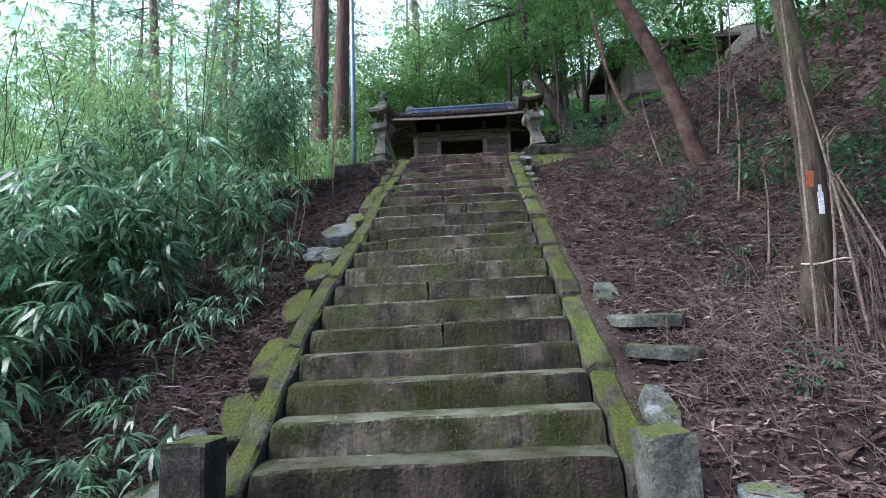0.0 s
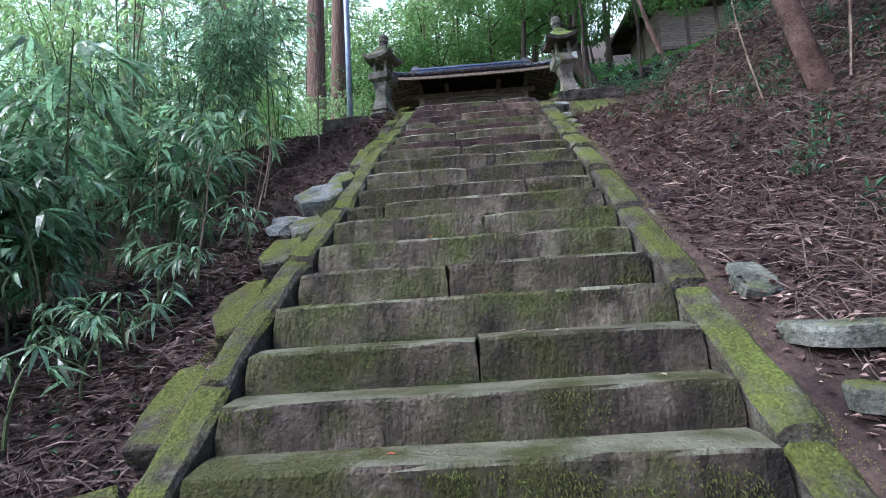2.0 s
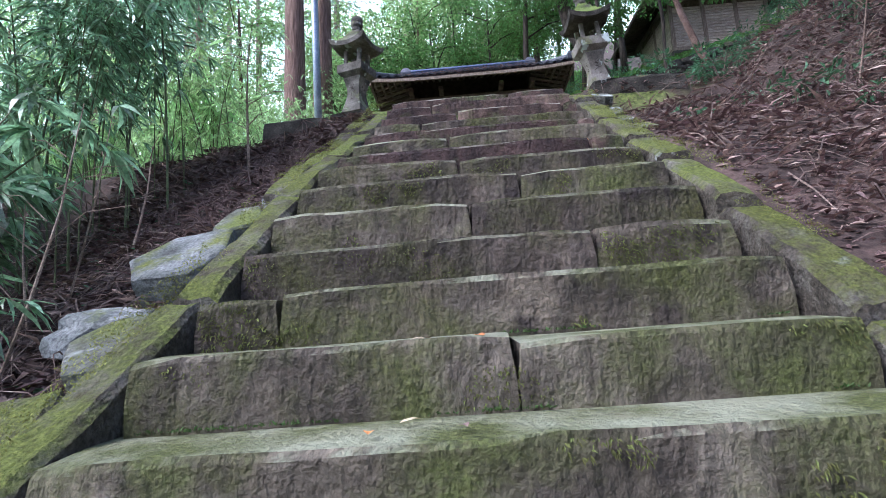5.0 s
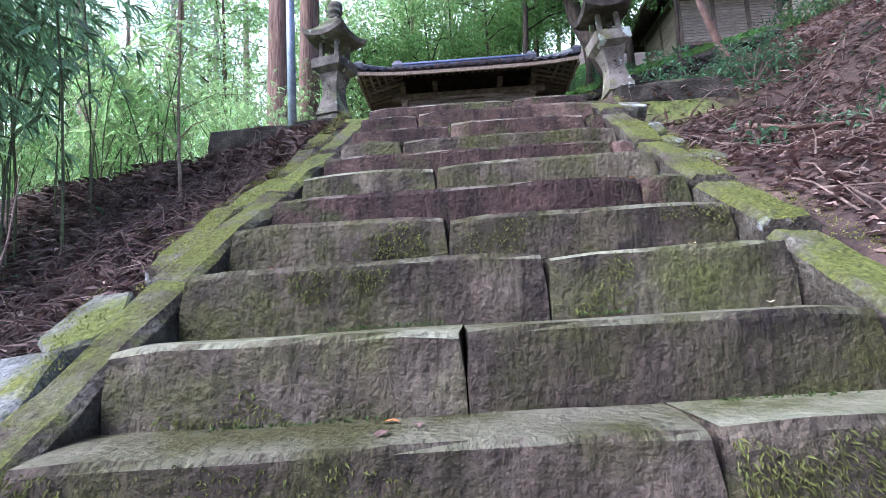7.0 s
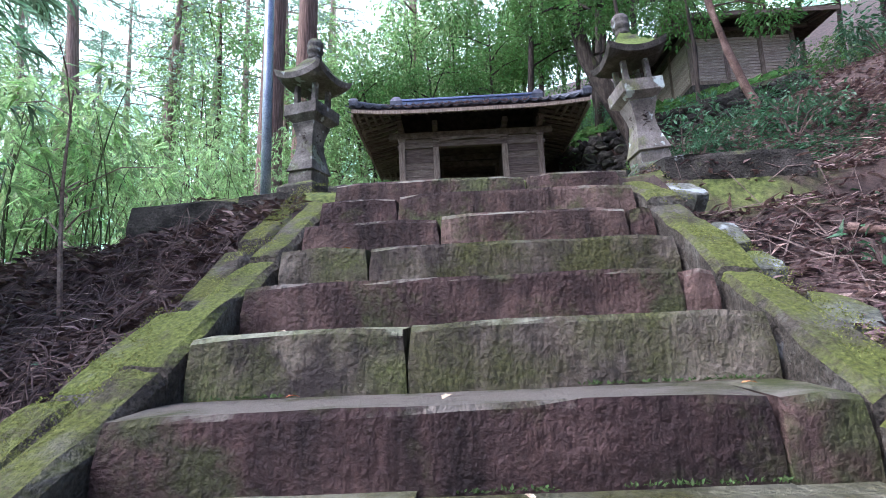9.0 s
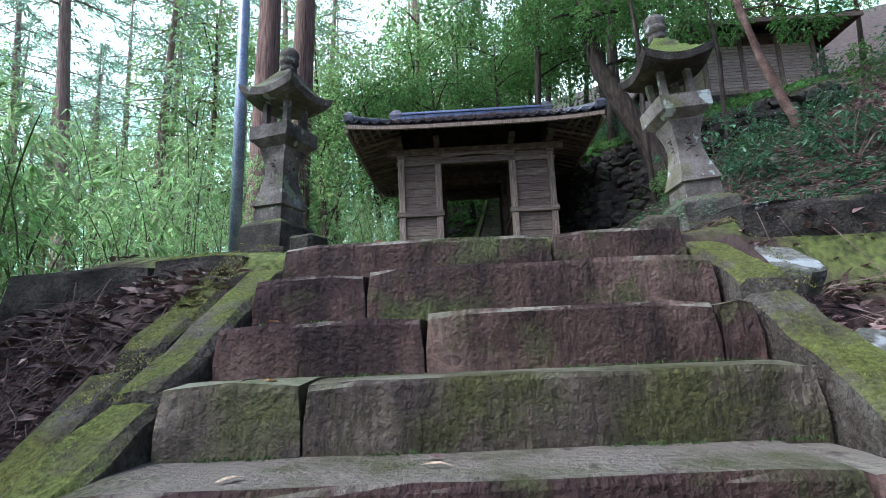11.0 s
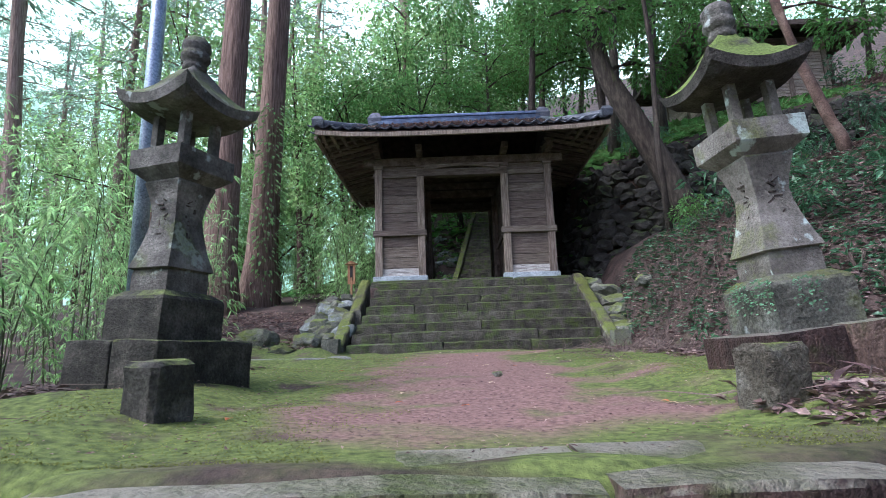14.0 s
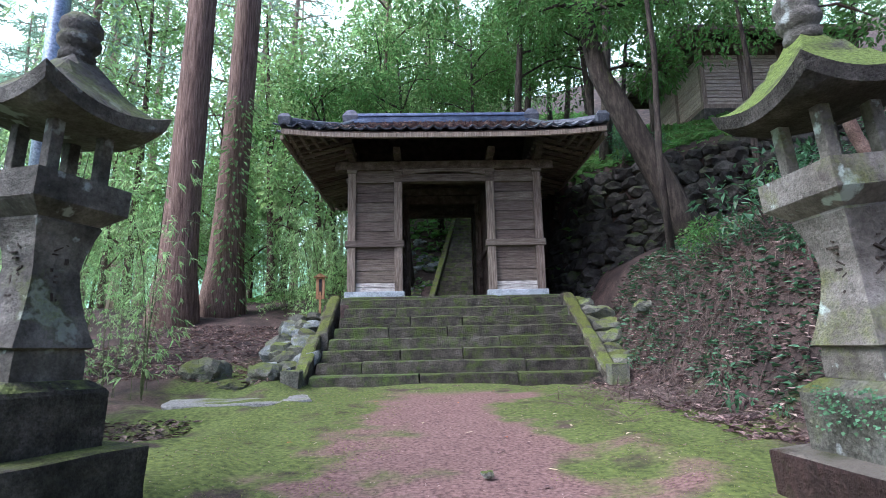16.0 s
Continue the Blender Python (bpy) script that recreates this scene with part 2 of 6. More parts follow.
M_CANE = material("dry_cane", [(0.14, 0.1, 0.075), (0.24, 0.18, 0.14), (0.34, 0.28, 0.22)], 6, bump=0.2, vary=0.2)
M_TAG = material("white_tag_paper", [(0.6, 0.6, 0.62), (0.75, 0.75, 0.78), (0.85, 0.85, 0.88)], 6, bump=0.1)
M_CORD = material("pale_cord", [(0.4, 0.36, 0.28), (0.55, 0.5, 0.4), (0.65, 0.6, 0.5)], 20, bump=0.2)


def leaf_material(name, c, rough=0.45, trans=0.45, vary=0.4):
    m = material(name, [tuple(0.75 * v for v in c), c, tuple(1.25 * v for v in c)], 3.0, rough=rough, bump=0, vary=vary, leaf=trans)
    return m


L_SASA = leaf_material("broad_bamboo_leaf", (0.23, 0.385, 0.215), 0.27, 0.45, 0.65)
L_SASA.node_tree.nodes["Principled BSDF"].inputs["Specular IOR Level"].default_value = 1.0
L_BAMBOO = leaf_material("thin_bamboo_leaf", (0.36, 0.54, 0.235), 0.32, 0.64)
L_TREE = leaf_material("broadleaf_foliage", (0.13, 0.26, 0.075), 0.35, 0.55)
# Bright maple green, lightened further in place of haze on far crowns.
L_BRIGHT = leaf_material("bright_maple_foliage", (0.33, 0.5, 0.2), 0.4, 0.6)
L_CEDAR = leaf_material("cedar_foliage", (0.3, 0.44, 0.3), 0.5, 0.6)
L_MOSS = leaf_material("moss_tuft", (0.2, 0.225, 0.06), 0.8, 0.4, 0.25)
L_TUFT = leaf_material("dark_moss_tuft", (0.07, 0.12, 0.035), 0.7, 0.3, 0.35)
L_STRAND = leaf_material("olive_moss_strand", (0.12, 0.135, 0.04), 0.8, 0.3, 0.45)
M_SLAB = material("grey_paving_slab", [(0.16, 0.16, 0.15), (0.25, 0.25, 0.235), (0.34, 0.34, 0.32)], 4, bump=0.3, bump_scale=40, moss=((0.13, 0.16, 0.04), 2.0, 0.66, 0.8, 0.1))
L_IVY = leaf_material("ivy_leaf", (0.08, 0.18, 0.09), 0.35, 0.3)


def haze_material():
    """Glowing backdrop with painted haze: pale woods fading upwards into white sky."""
    m = bpy.data.materials.new("glowing_misty_distance")
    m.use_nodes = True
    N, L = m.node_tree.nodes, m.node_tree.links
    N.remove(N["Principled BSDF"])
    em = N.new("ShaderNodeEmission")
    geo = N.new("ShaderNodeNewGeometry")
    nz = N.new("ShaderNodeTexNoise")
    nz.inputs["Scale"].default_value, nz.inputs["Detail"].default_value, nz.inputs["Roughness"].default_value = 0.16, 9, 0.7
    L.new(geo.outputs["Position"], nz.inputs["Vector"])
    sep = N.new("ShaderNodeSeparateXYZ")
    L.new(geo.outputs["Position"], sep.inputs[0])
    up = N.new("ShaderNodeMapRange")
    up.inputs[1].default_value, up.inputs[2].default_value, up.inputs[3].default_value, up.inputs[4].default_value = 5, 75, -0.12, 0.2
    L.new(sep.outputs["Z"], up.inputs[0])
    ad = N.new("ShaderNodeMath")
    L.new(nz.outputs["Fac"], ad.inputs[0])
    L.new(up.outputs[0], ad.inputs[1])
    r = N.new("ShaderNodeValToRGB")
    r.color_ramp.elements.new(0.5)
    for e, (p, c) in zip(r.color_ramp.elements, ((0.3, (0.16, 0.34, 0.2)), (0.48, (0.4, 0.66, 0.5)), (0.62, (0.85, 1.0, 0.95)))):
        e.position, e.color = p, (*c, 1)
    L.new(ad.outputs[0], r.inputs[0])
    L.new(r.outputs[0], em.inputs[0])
    # the glow stands for bright haze and also lights leaves from behind
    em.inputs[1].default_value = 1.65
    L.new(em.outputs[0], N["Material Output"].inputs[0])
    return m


M_HAZE = haze_material()


# ---- building helpers ----
def bm_mesh(name, bm):
    me = bpy.data.meshes.new(name)
    bm.normal_update()
    bm.to_mesh(me)
    bm.free()
    return me


def part(name, bm, mat, parent=None, label="", m=None, smooth=False):
    me = bm_mesh(name, bm) if isinstance(bm, bmesh.types.BMesh) else bm
    if not me.materials:
        me.materials.append(mat)
    if smooth:
        for p in me.polygons:
            p.use_smooth = True
    ob = new(name, me)
    if parent:
        ob.parent = parent
    if m is not None:
        ob.matrix_basis = m
    if label:
        tagged(ob, label)
    return ob


def thing(name, label, category, group="", kind="", m=None):
    ob = new(name)
    ob.empty_display_size = 0.2
    if m is not None:
        ob.matrix_basis = m
    return tagged(ob, label, category, group, kind)


def box(x0, x1, y0, y1, z0, z1, bevel=0.0, rough=0.0, rng=None, cuts=0):
    bm = bmesh.new()
    bmesh.ops.create_cube(bm, size=1.0)
    bmesh.ops.scale(bm, vec=(x1 - x0, y1 - y0, z1 - z0), verts=bm.verts)
    bmesh.ops.translate(bm, vec=((x0 + x1) / 2, (y0 + y1) / 2, (z0 + z1) / 2), verts=bm.verts)
    if cuts:
        bmesh.ops.subdivide_edges(bm, edges=bm.edges, cuts=cuts, use_grid_fill=True)
    if bevel:
        edges = [e for e in bm.edges if e.calc_face_angle(0) > 0.5]
        bmesh.ops.bevel(bm, geom=edges, offset=bevel, segments=1 if cuts else 2, affect="EDGES", profile=0.6)
    if rough:
        r = rng or random
        for v in bm.verts:
            v.co += Vector((r.uniform(-1, 1), r.uniform(-1, 1), r.uniform(-1, 1))) * rough
    return bm


def stone_block(x0, x1, y0, y1, z0, z1, rng, wear=0.02):
    """A hewn block with worn, uneven edges: a box with more cuts along its length."""
    n = max(2, int((x1 - x0) / 0.16))
    bm = bmesh.new()
    rows = []
    prof = [(0, 0), (0, 0.5), (0, 0.93), (0.03, 1.0), (0.5, 1.0), (1, 1.0), (1, 0)]
    off = rng.uniform(0, 50)
    for i in range(n + 1):
        x = x0 + (x1 - x0) * i / n
        ring = []
        for j, (py, pz) in enumerate(prof):
            y = y0 + (y1 - y0) * py
            z = z0 + (z1 - z0) * pz
            d = noise.noise_vector(Vector((x * 3.1 + off, y * 3 + j, z * 4))) * wear
            if j == 3 or j == 2:
                d += Vector((0, 1, -1)) * abs(noise.noise(Vector((x * 6 + off, j, 0)))) * wear * 1.2
            if j in (0, 5, 6):
                d *= 0.3
            end = 0.012 if i in (0, n) and j in (2, 3) else 0
            ring.append(bm.verts.new((x + (d.x * 0.6 if 0 < i < n else d.x * 0.2) + (end if i == 0 else -end), y + d.y + end, z + d.z * 0.7 - end)))
        rows.append(ring)
    k = len(prof)
    for a, b in zip(rows, rows[1:]):
        for j in range(k):
            bm.faces.new((a[j], b[j], b[(j + 1) % k], a[(j + 1) % k]))
    bm.faces.new(rows[0])
    bm.faces.new(rows[-1][::-1])
    bmesh.ops.recalc_face_normals(bm, faces=bm.faces)
    return bm


def rock(rx, ry, rz, rng, sub=2, rough=0.22, flat=0.0):
    bm = bmesh.new()
    bmesh.ops.create_icosphere(bm, subdivisions=sub, radius=1.0)
    off = Vector((rng.uniform(0, 99), rng.uniform(0, 99), rng.uniform(0, 99)))
    for v in bm.verts:
        p = v.co.copy()
        q = max(abs(p.x), abs(p.y), abs(p.z))
        p = p.lerp(p / q, 0.45)
        p *= 1 + rough * noise.noise(p * 1.3 + off) + rough * 0.5 * noise.noise(p * 3.1 + off)
        v.co = Vector((p.x * rx, p.y * ry, p.z * rz))
    return bm


def tube(points, radii, seg=8):
    """A tapered limb through the points."""
    bm = bmesh.new()
    rings = []
    pts = [Vector(p) for p in points]
    for i, (p, r) in enumerate(zip(pts, radii)):
        d = (pts[min(i + 1, len(pts) - 1)] - pts[max(i - 1, 0)]).normalized()
        a = d.orthogonal().normalized() if abs(d.z) < 0.95 else Vector((1, 0, 0)).cross(d).normalized()
        b = d.cross(a)
        rings.append([bm.verts.new(p + (a * math.cos(2 * math.pi * k / seg) + b * math.sin(2 * math.pi * k / seg)) * r) for k in range(seg)])
    for u, w in zip(rings, rings[1:]):
        best = min(range(seg), key=lambda s: (w[s].co - u[0].co).length)
        for k in range(seg):
            bm.faces.new((u[k], u[(k + 1) % seg], w[(k + 1 + best) % seg], w[(k + best) % seg]))
    bm.faces.new(rings[0][::-1])
    bm.faces.new(rings[-1])
    bmesh.ops.recalc_face_normals(bm, faces=bm.faces)
    return bm


def merge(bm, other):
    me = bpy.data.meshes.new("tmp")
    other.to_mesh(me)
    other.free()
    bm.from_mesh(me)
    bpy.data.meshes.remove(me)
    return bm


def leaves_mesh(name, spots, mat, slim=0.22, fold=0.12, curl=0.0):
    """Leaves as bent blades. spots: base, direction, normal hint, length."""
    P = np.array([s[0] for s in spots], float)
    D = np.array([s[1] for s in spots], float)
    U = np.array([s[2] for s in spots], float)
    S = np.array([s[3] for s in spots], float)[:, None]
    D /= np.linalg.norm(D, axis=1)[:, None] + 1e-9
    W = np.cross(D, U)
    W /= np.linalg.norm(W, axis=1)[:, None] + 1e-9
    Nn = np.cross(W, D)
    n = len(P)
    if curl:
        v = np.empty((n, 6, 3))
        v[:, 0] = P
        for q, t, w in ((1, 0.28, 0.5), (3, 0.66, 0.36)):
            mid = P + D * S * t - Nn * S * curl * t * t
            v[:, q] = mid + W * S * slim * w + Nn * S * fold * 0.5
            v[:, q + 1] = mid - W * S * slim * w + Nn * S * fold * 0.5
        v[:, 5] = P + D * S * 0.96 - Nn * S * curl
        me = bpy.data.meshes.new(name)
        faces = [f for b in range(0, n * 6, 6) for f in ((b, b + 1, b + 2), (b + 1, b + 3, b + 4, b + 2), (b + 3, b + 5, b + 4))]
        me.from_pydata(v.reshape(-1, 3).tolist(), [], faces)
        me.materials.append(mat)
        return me
    v = np.empty((n, 4, 3))
    v[:, 0] = P
    v[:, 1] = P + D * S * 0.4 + W * S * slim * 0.5 + Nn * S * fold
    v[:, 2] = P + D * S - Nn * S * fold * 0.4
    v[:, 3] = P + D * S * 0.4 - W * S * slim * 0.5 + Nn * S * fold
    me = bpy.data.meshes.new(name)
    idx = np.arange(n * 4).reshape(n, 4)
    me.from_pydata(v.reshape(-1, 3).tolist(), [], idx.tolist())
    me.materials.append(mat)
    return me


def interp(x, knots):
    return float(np.interp(x, [k[0] for k in knots], [k[1] for k in knots]))


def smooth(a, b, x):
    t = min(1.0, max(0.0, (x - a) / (b - a)))
    return t * t * (3 - 2 * t)


# ---- the plan ----
STEP_Y = [(1, 3.5), (3, 4.2), (5, 4.83), (8, 5.88), (11, 6.9), (12, 7.2), (13, 7.56), (14, 7.93), (16, 8.75), (18, 9.53), (20, 10.15), (21, 10.45)]
STEP_Z = [(0, -0.06), (1, 0.17), (3, 0.633), (5, 1.08), (8, 1.77), (11, 2.4), (12, 2.64), (14, 3.09), (16, 3.54), (18, 3.98), (20, 4.42), (21, 4.63)]
STEPS = 21


def step_y(k):
    return interp(k, STEP_Y) if k >= 1 else 3.5 - 0.35 * (1 - k)


def step_z(k):
    return interp(k, STEP_Z)


LINE = [(-60, -3.5), (-6, -0.75), (0, -0.3), (3.3, -0.07)] + [(step_y(k), step_z(k)) for k in range(1, STEPS + 1)] + [(10.9, 4.61), (14, 4.72), (18, 4.92), (60, 6.5)]


def line_z(y):
    """Height along the walk: foot of the stairs, nose line, terrace."""
    return interp(y, LINE)


WALL_LINE = [(3.0, 30.0), (3.1, 26.0), (3.15, 23.0), (3.6, 21.6), (5.0, 21.0), (7.0, 20.6), (9.5, 20.2), (60, 18.0)]


def left_x(y):
    return interp(y, [(3.5, -1.40), (5, -1.36), (7.2, -1.12), (7.93, -1.08), (10.45, -0.86)])


def right_x(y):
    return interp(y, [(3.5, 0.98), (5, 1.0), (7.9, 1.06), (10.45, 1.17)])


def ground_z(x, y):
    n = 0.10 * noise.noise(Vector((x * 0.7, y * 0.7, 0))) + 0.05 * noise.noise(Vector((x * 2.3, y * 2.3, 4)))
    base = line_z(y)
    inside = left_x(y) < x < right_x(y)
    onstair = smooth(3.0, 3.6, y) * ((1 - smooth(10.3, 10.6, y)) if inside else (1 - smooth(10.6, 10.7, y)))
    lx, rx = left_x(y), right_x(y)
    z = base
    if onstair > 0 and lx - 0.12 < x < rx + 0.12 and y < 10.6:
        return base - 0.55 * onstair + (1 - onstair) * n * 0.3
    flat = smooth(10.3, 11.0, y)
    if x < lx:
        d = lx - x
        far = smooth(1.15, 1.75, d)
        onstair = onstair * (1 - far) + far * smooth(3.0, 3.6, y) * (1 - smooth(10.4, 14.5, y))
        side = -(0.3 + 0.12 * d + 0.2 * max(0.0, d - 0.4) * smooth(5.5, 8.0, y)) * (1 - 0.25 * smooth(8.3, 9.6, y) - 0.3 * smooth(9.7, 10.5, y)) * onstair + 0.08 * flat * smooth(0.0, 0.5, d) * (1 - smooth(13.6, 15.5, y)) - 0.05 * d * (1 - onstair) * (1 - flat)
        z += side + n * (0.6 + 0.8 * min(1, d))
        z += flat * smooth(16.5, 21.0, y) * smooth(1.2, 3.0, -x) * 0.55 - 0.2 * min(4.0, max(0.0, -2.6 - x)) * flat * (1 - smooth(13.5, 16.5, y))
    elif x > rx:
        d = x - rx
        z += onstair * (-0.13 + 0.2 * min(d, 0.9) + 0.1 * max(0.0, d - 0.9) - 0.42 * smooth(8.4, 9.9, y) * smooth(0.2, 0.5, d) * (1 - smooth(2.8, 3.8, x))) + 0.42 * max(0.0, x - 3.1) * (1 - 0.4 * smooth(8, 14, x)) * smooth(-1.0, 4.0, y)
        z += n * (0.4 + min(1, d)) + 0.07 * flat * smooth(0.0, 0.5, d) * (1 - smooth(13.6, 15.5, y))
        z += flat * 1.5 * smooth(2.75, 4.1, x) * smooth(12.5, 16.5, y)
    else:
        z += n * 0.35
    back = smooth(20.5, 27.0, y)
    z += back * 1.0
    z += max(0.0, y - 27.0) * 0.52 * smooth(-8, 0, x) if y < 90 else 63 * 0.52 * smooth(-8, 0, x)
    if x > 3.0:
        wy = interp(x, WALL_LINE)
        up = 9.0 + 0.2 * max(0.0, x - 3.5) + 0.35 * max(0.0, y - wy)
        k = smooth(0.5, 1.3, y - wy) * (1 - smooth(40, 70, y))
        z = max(z, z + (up - z) * k) if y < 34 else max(z, up * k)
    if -1.9 < x < 3.05 and 18.1 < y < 25.5:
        z = min(z, line_z(18) - 0.05) if y < 20.3 else 6.25
    return z


def grade(lo, hi, fine_lo, fine_hi, fine, growth=1.25):
    vals = list(np.arange(fine_lo, fine_hi + 1e-6, fine))
    d, v = fine, fine_hi
    while v < hi:
        d *= growth
        v += d
        vals.append(v)
    d, v = fine, fine_lo
    while v > lo:
        d *= growth
        v -= d
        vals.insert(0, v)
    return vals


def build_ground():
    xs = grade(-420, 420, -5.0, 6.5, 0.11)
    ys = grade(-260, 520, -1.0, 21.0, 0.11)
    verts = [(x, y, ground_z(x, y)) for y in ys for x in xs]
    w = len(xs)
    faces = [(j * w + i, j * w + i + 1, (j + 1) * w + i + 1, (j + 1) * w + i) for j in range(len(ys) - 1) for i in range(w - 1)]
    me = bpy.data.meshes.new("ground")
    me.from_pydata(verts, [], faces)
    for p in me.polygons:
        p.use_smooth = True
    return me


def ground_material():
    """Brown soil, with moss and a trodden reddish path on the terrace."""
    m = material("ground_soil_moss", [(0.025, 0.018, 0.016), (0.06, 0.042, 0.035), (0.12, 0.082, 0.07)], 2.5, bump=0.45, bump_scale=45)
    N, L = m.node_tree.nodes, m.node_tree.links
    bsdf = N["Principled BSDF"]
    soil = bsdf.inputs["Base Color"].links[0].from_socket
    geo = N.new("ShaderNodeNewGeometry")
    sep = N.new("ShaderNodeSeparateXYZ")
    L.new(geo.outputs["Position"], sep.inputs[0])

    def math_node(op, a, b=None, c=None):
        n = N.new("ShaderNodeMath")
        n.operation = op
        for i, v in enumerate((a, b, c)):
            if v is None:
                continue
            if isinstance(v, (int, float)):
                n.inputs[i].default_value = v
            else:
                L.new(v, n.inputs[i])
        return n.outputs[0]

    def noise_at(scale, detail=6):
        n = N.new("ShaderNodeTexNoise")
        n.inputs["Scale"].default_value, n.inputs["Detail"].default_value = scale, detail
        L.new(geo.outputs["Position"], n.inputs["Vector"])
        return n.outputs["Fac"]

    def step(v, a, b):
        n = N.new("ShaderNodeMapRange")
        n.interpolation_type = "SMOOTHSTEP"
        n.inputs[1].default_value, n.inputs[2].default_value = a, b
        L.new(v, n.inputs[0])
        return n.outputs[0]

    def blend(f, a, b):
        x = N.new("ShaderNodeMix")
        x.data_type = "RGBA"
        L.new(f, x.inputs[0])
        L.new(a, x.inputs[6])
        L.new(b, x.inputs[7])
        return x.outputs[2]

    def tint(scale, a, b):
        r = N.new("ShaderNodeValToRGB")
        r.color_ramp.elements[0].position, r.color_ramp.elements[0].color = 0.32, (*a, 1)
        r.color_ramp.elements[1].position, r.color_ramp.elements[1].color = 0.68, (*b, 1)
        L.new(noise_at(scale, 8), r.inputs[0])
        return r.outputs[0]

    wob = math_node("MULTIPLY_ADD", noise_at(1.6), 3.0, -1.5)
    x = math_node("ADD", sep.outputs["X"], wob)
    y = math_node("ADD", sep.outputs["Y"], math_node("MULTIPLY_ADD", noise_at(1.3), 1.6, -0.8))
    terrace = math_node("MULTIPLY", step(y, 10.4, 10.9), math_node("SUBTRACT", 1.0, step(y, 18.6, 19.6)))
    width = math_node("MULTIPLY", step(x, -3.5, -2.6), math_node("SUBTRACT", 1.0, step(x, 2.2, 3.0)))
    moss_f = math_node("MULTIPLY", math_node("MULTIPLY", terrace, width), step(noise_at(2.2), 0.3, 0.45))
    centre = math_node("ABSOLUTE", math_node("SUBTRACT", x, 0.45))
    path_f = math_node("MULTIPLY", math_node("SUBTRACT", 1.0, step(centre, 0.55, 1.05)), step(y, 11.0, 11.6))
    path_f = math_node("MULTIPLY", path_f, math_node("SUBTRACT", 1.0, step(y, 16.8, 17.4)))
    col = blend(moss_f, soil, tint(26.0, (0.05, 0.072, 0.018), (0.17, 0.215, 0.055)))
    col = blend(path_f, col, tint(38.0, (0.11, 0.062, 0.052), (0.31, 0.195, 0.17)))
    L.new(col, bsdf.inputs["Base Color"])
    return m


ground = part("ground", build_ground(), ground_material())
tagged(ground, "brown forest soil with moss and a reddish trodden path", "ground", kind="structure")


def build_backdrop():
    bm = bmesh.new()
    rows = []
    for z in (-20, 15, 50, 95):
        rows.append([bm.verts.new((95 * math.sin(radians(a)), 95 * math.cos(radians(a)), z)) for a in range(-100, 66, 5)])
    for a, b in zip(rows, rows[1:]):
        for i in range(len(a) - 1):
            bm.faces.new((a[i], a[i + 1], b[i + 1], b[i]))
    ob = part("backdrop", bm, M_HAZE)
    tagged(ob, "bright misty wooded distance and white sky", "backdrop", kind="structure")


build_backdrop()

# ---- main stairs ----
JOINTS = {1: [], 2: [], 3: [], 4: [], 5: [-0.15], 6: [], 7: [-0.3], 8: [], 9: [-0.02], 10: [-0.85], 11: [0.42], 12: [-0.1], 13: [0.2], 14: [-0.14],
          15: [0.83], 16: [-0.2], 17: [0.95], 18: [-0.46], 19: [-0.1, 0.98], 20: [-0.37], 21: [0.5]}


def build_stairs():
    rng = random.Random(5)
    stairs = thing("stairs", "long flight of worn mossy hewn stone steps", "stairs", kind="structure")
    for k in range(1, STEPS + 1):
        y, z = step_y(k), step_z(k)
        y1 = (step_y(k + 1) if k < STEPS else y + 0.42) + 0.1
        z0 = step_z(k - 1) - 0.05
        xs = [left_x(y) + 0.015, *JOINTS[k], right_x(y) - 0.015]
        for a, b in zip(xs, xs[1:]):
            dz, dy = rng.uniform(-0.012, 0.012), rng.uniform(-0.007, 0.007)
            gap = 0.002 + 0.004 * rng.random()
            part("step_stone", stone_block(a + gap, b - gap, y + dy, y1, z0, z + dz, rng, 0.011), M_STEP_RED if k in (15, 17, 19, 20, 21) else M_STEP, stairs)
    return stairs


def slab_on_slope(x0, x1, y0, y1, za, zb, thick, rng, mat, name, parent, cuts=12, lean=0.0):
    """A slab that lies along the slope from y0 to y1, with an uneven, rounded top."""
    bm = bmesh.new()
    rows = []
    off = rng.uniform(0, 90)
    nx = 7
    for i in range(cuts + 1):
        t = i / cuts
        y, z = y0 + (y1 - y0) * t, za + (zb - za) * t
        ring = []
        for j in range(nx + 1):
            x = x0 + (x1 - x0) * j / nx + lean * (t - 0.5)
            e = noise.noise(Vector((x * 5 + off, y * 3, 1))) * 0.03 + noise.noise(Vector((x * 17, y * 15 + off, 2))) * 0.012
            drop = 0.03 if j in (0, nx) else 0
            drop += 0.015 if i in (0, cuts) else 0
            wob = noise.noise(Vector((y * 3.5 + off, j, 3))) * 0.024 if j in (0, nx) else 0
            ring.append(bm.verts.new((x + wob, y, z + e - drop)))
        ring.append(bm.verts.new((x1 + lean * (t - 0.5), y, z - thick)))
        ring.append(bm.verts.new((x0 + lean * (t - 0.5), y, z - thick)))
        rows.append(ring)
    k = nx + 3
    for a, b in zip(rows, rows[1:]):
        for j in range(k):
            bm.faces.new((a[j], a[(j + 1) % k], b[(j + 1) % k], b[j]))
    bm.faces.new(rows[0])
    bm.faces.new(rows[-1][::-1])
    bmesh.ops.recalc_face_normals(bm, faces=bm.faces)
    return part(name, bm, mat, parent, smooth=False)


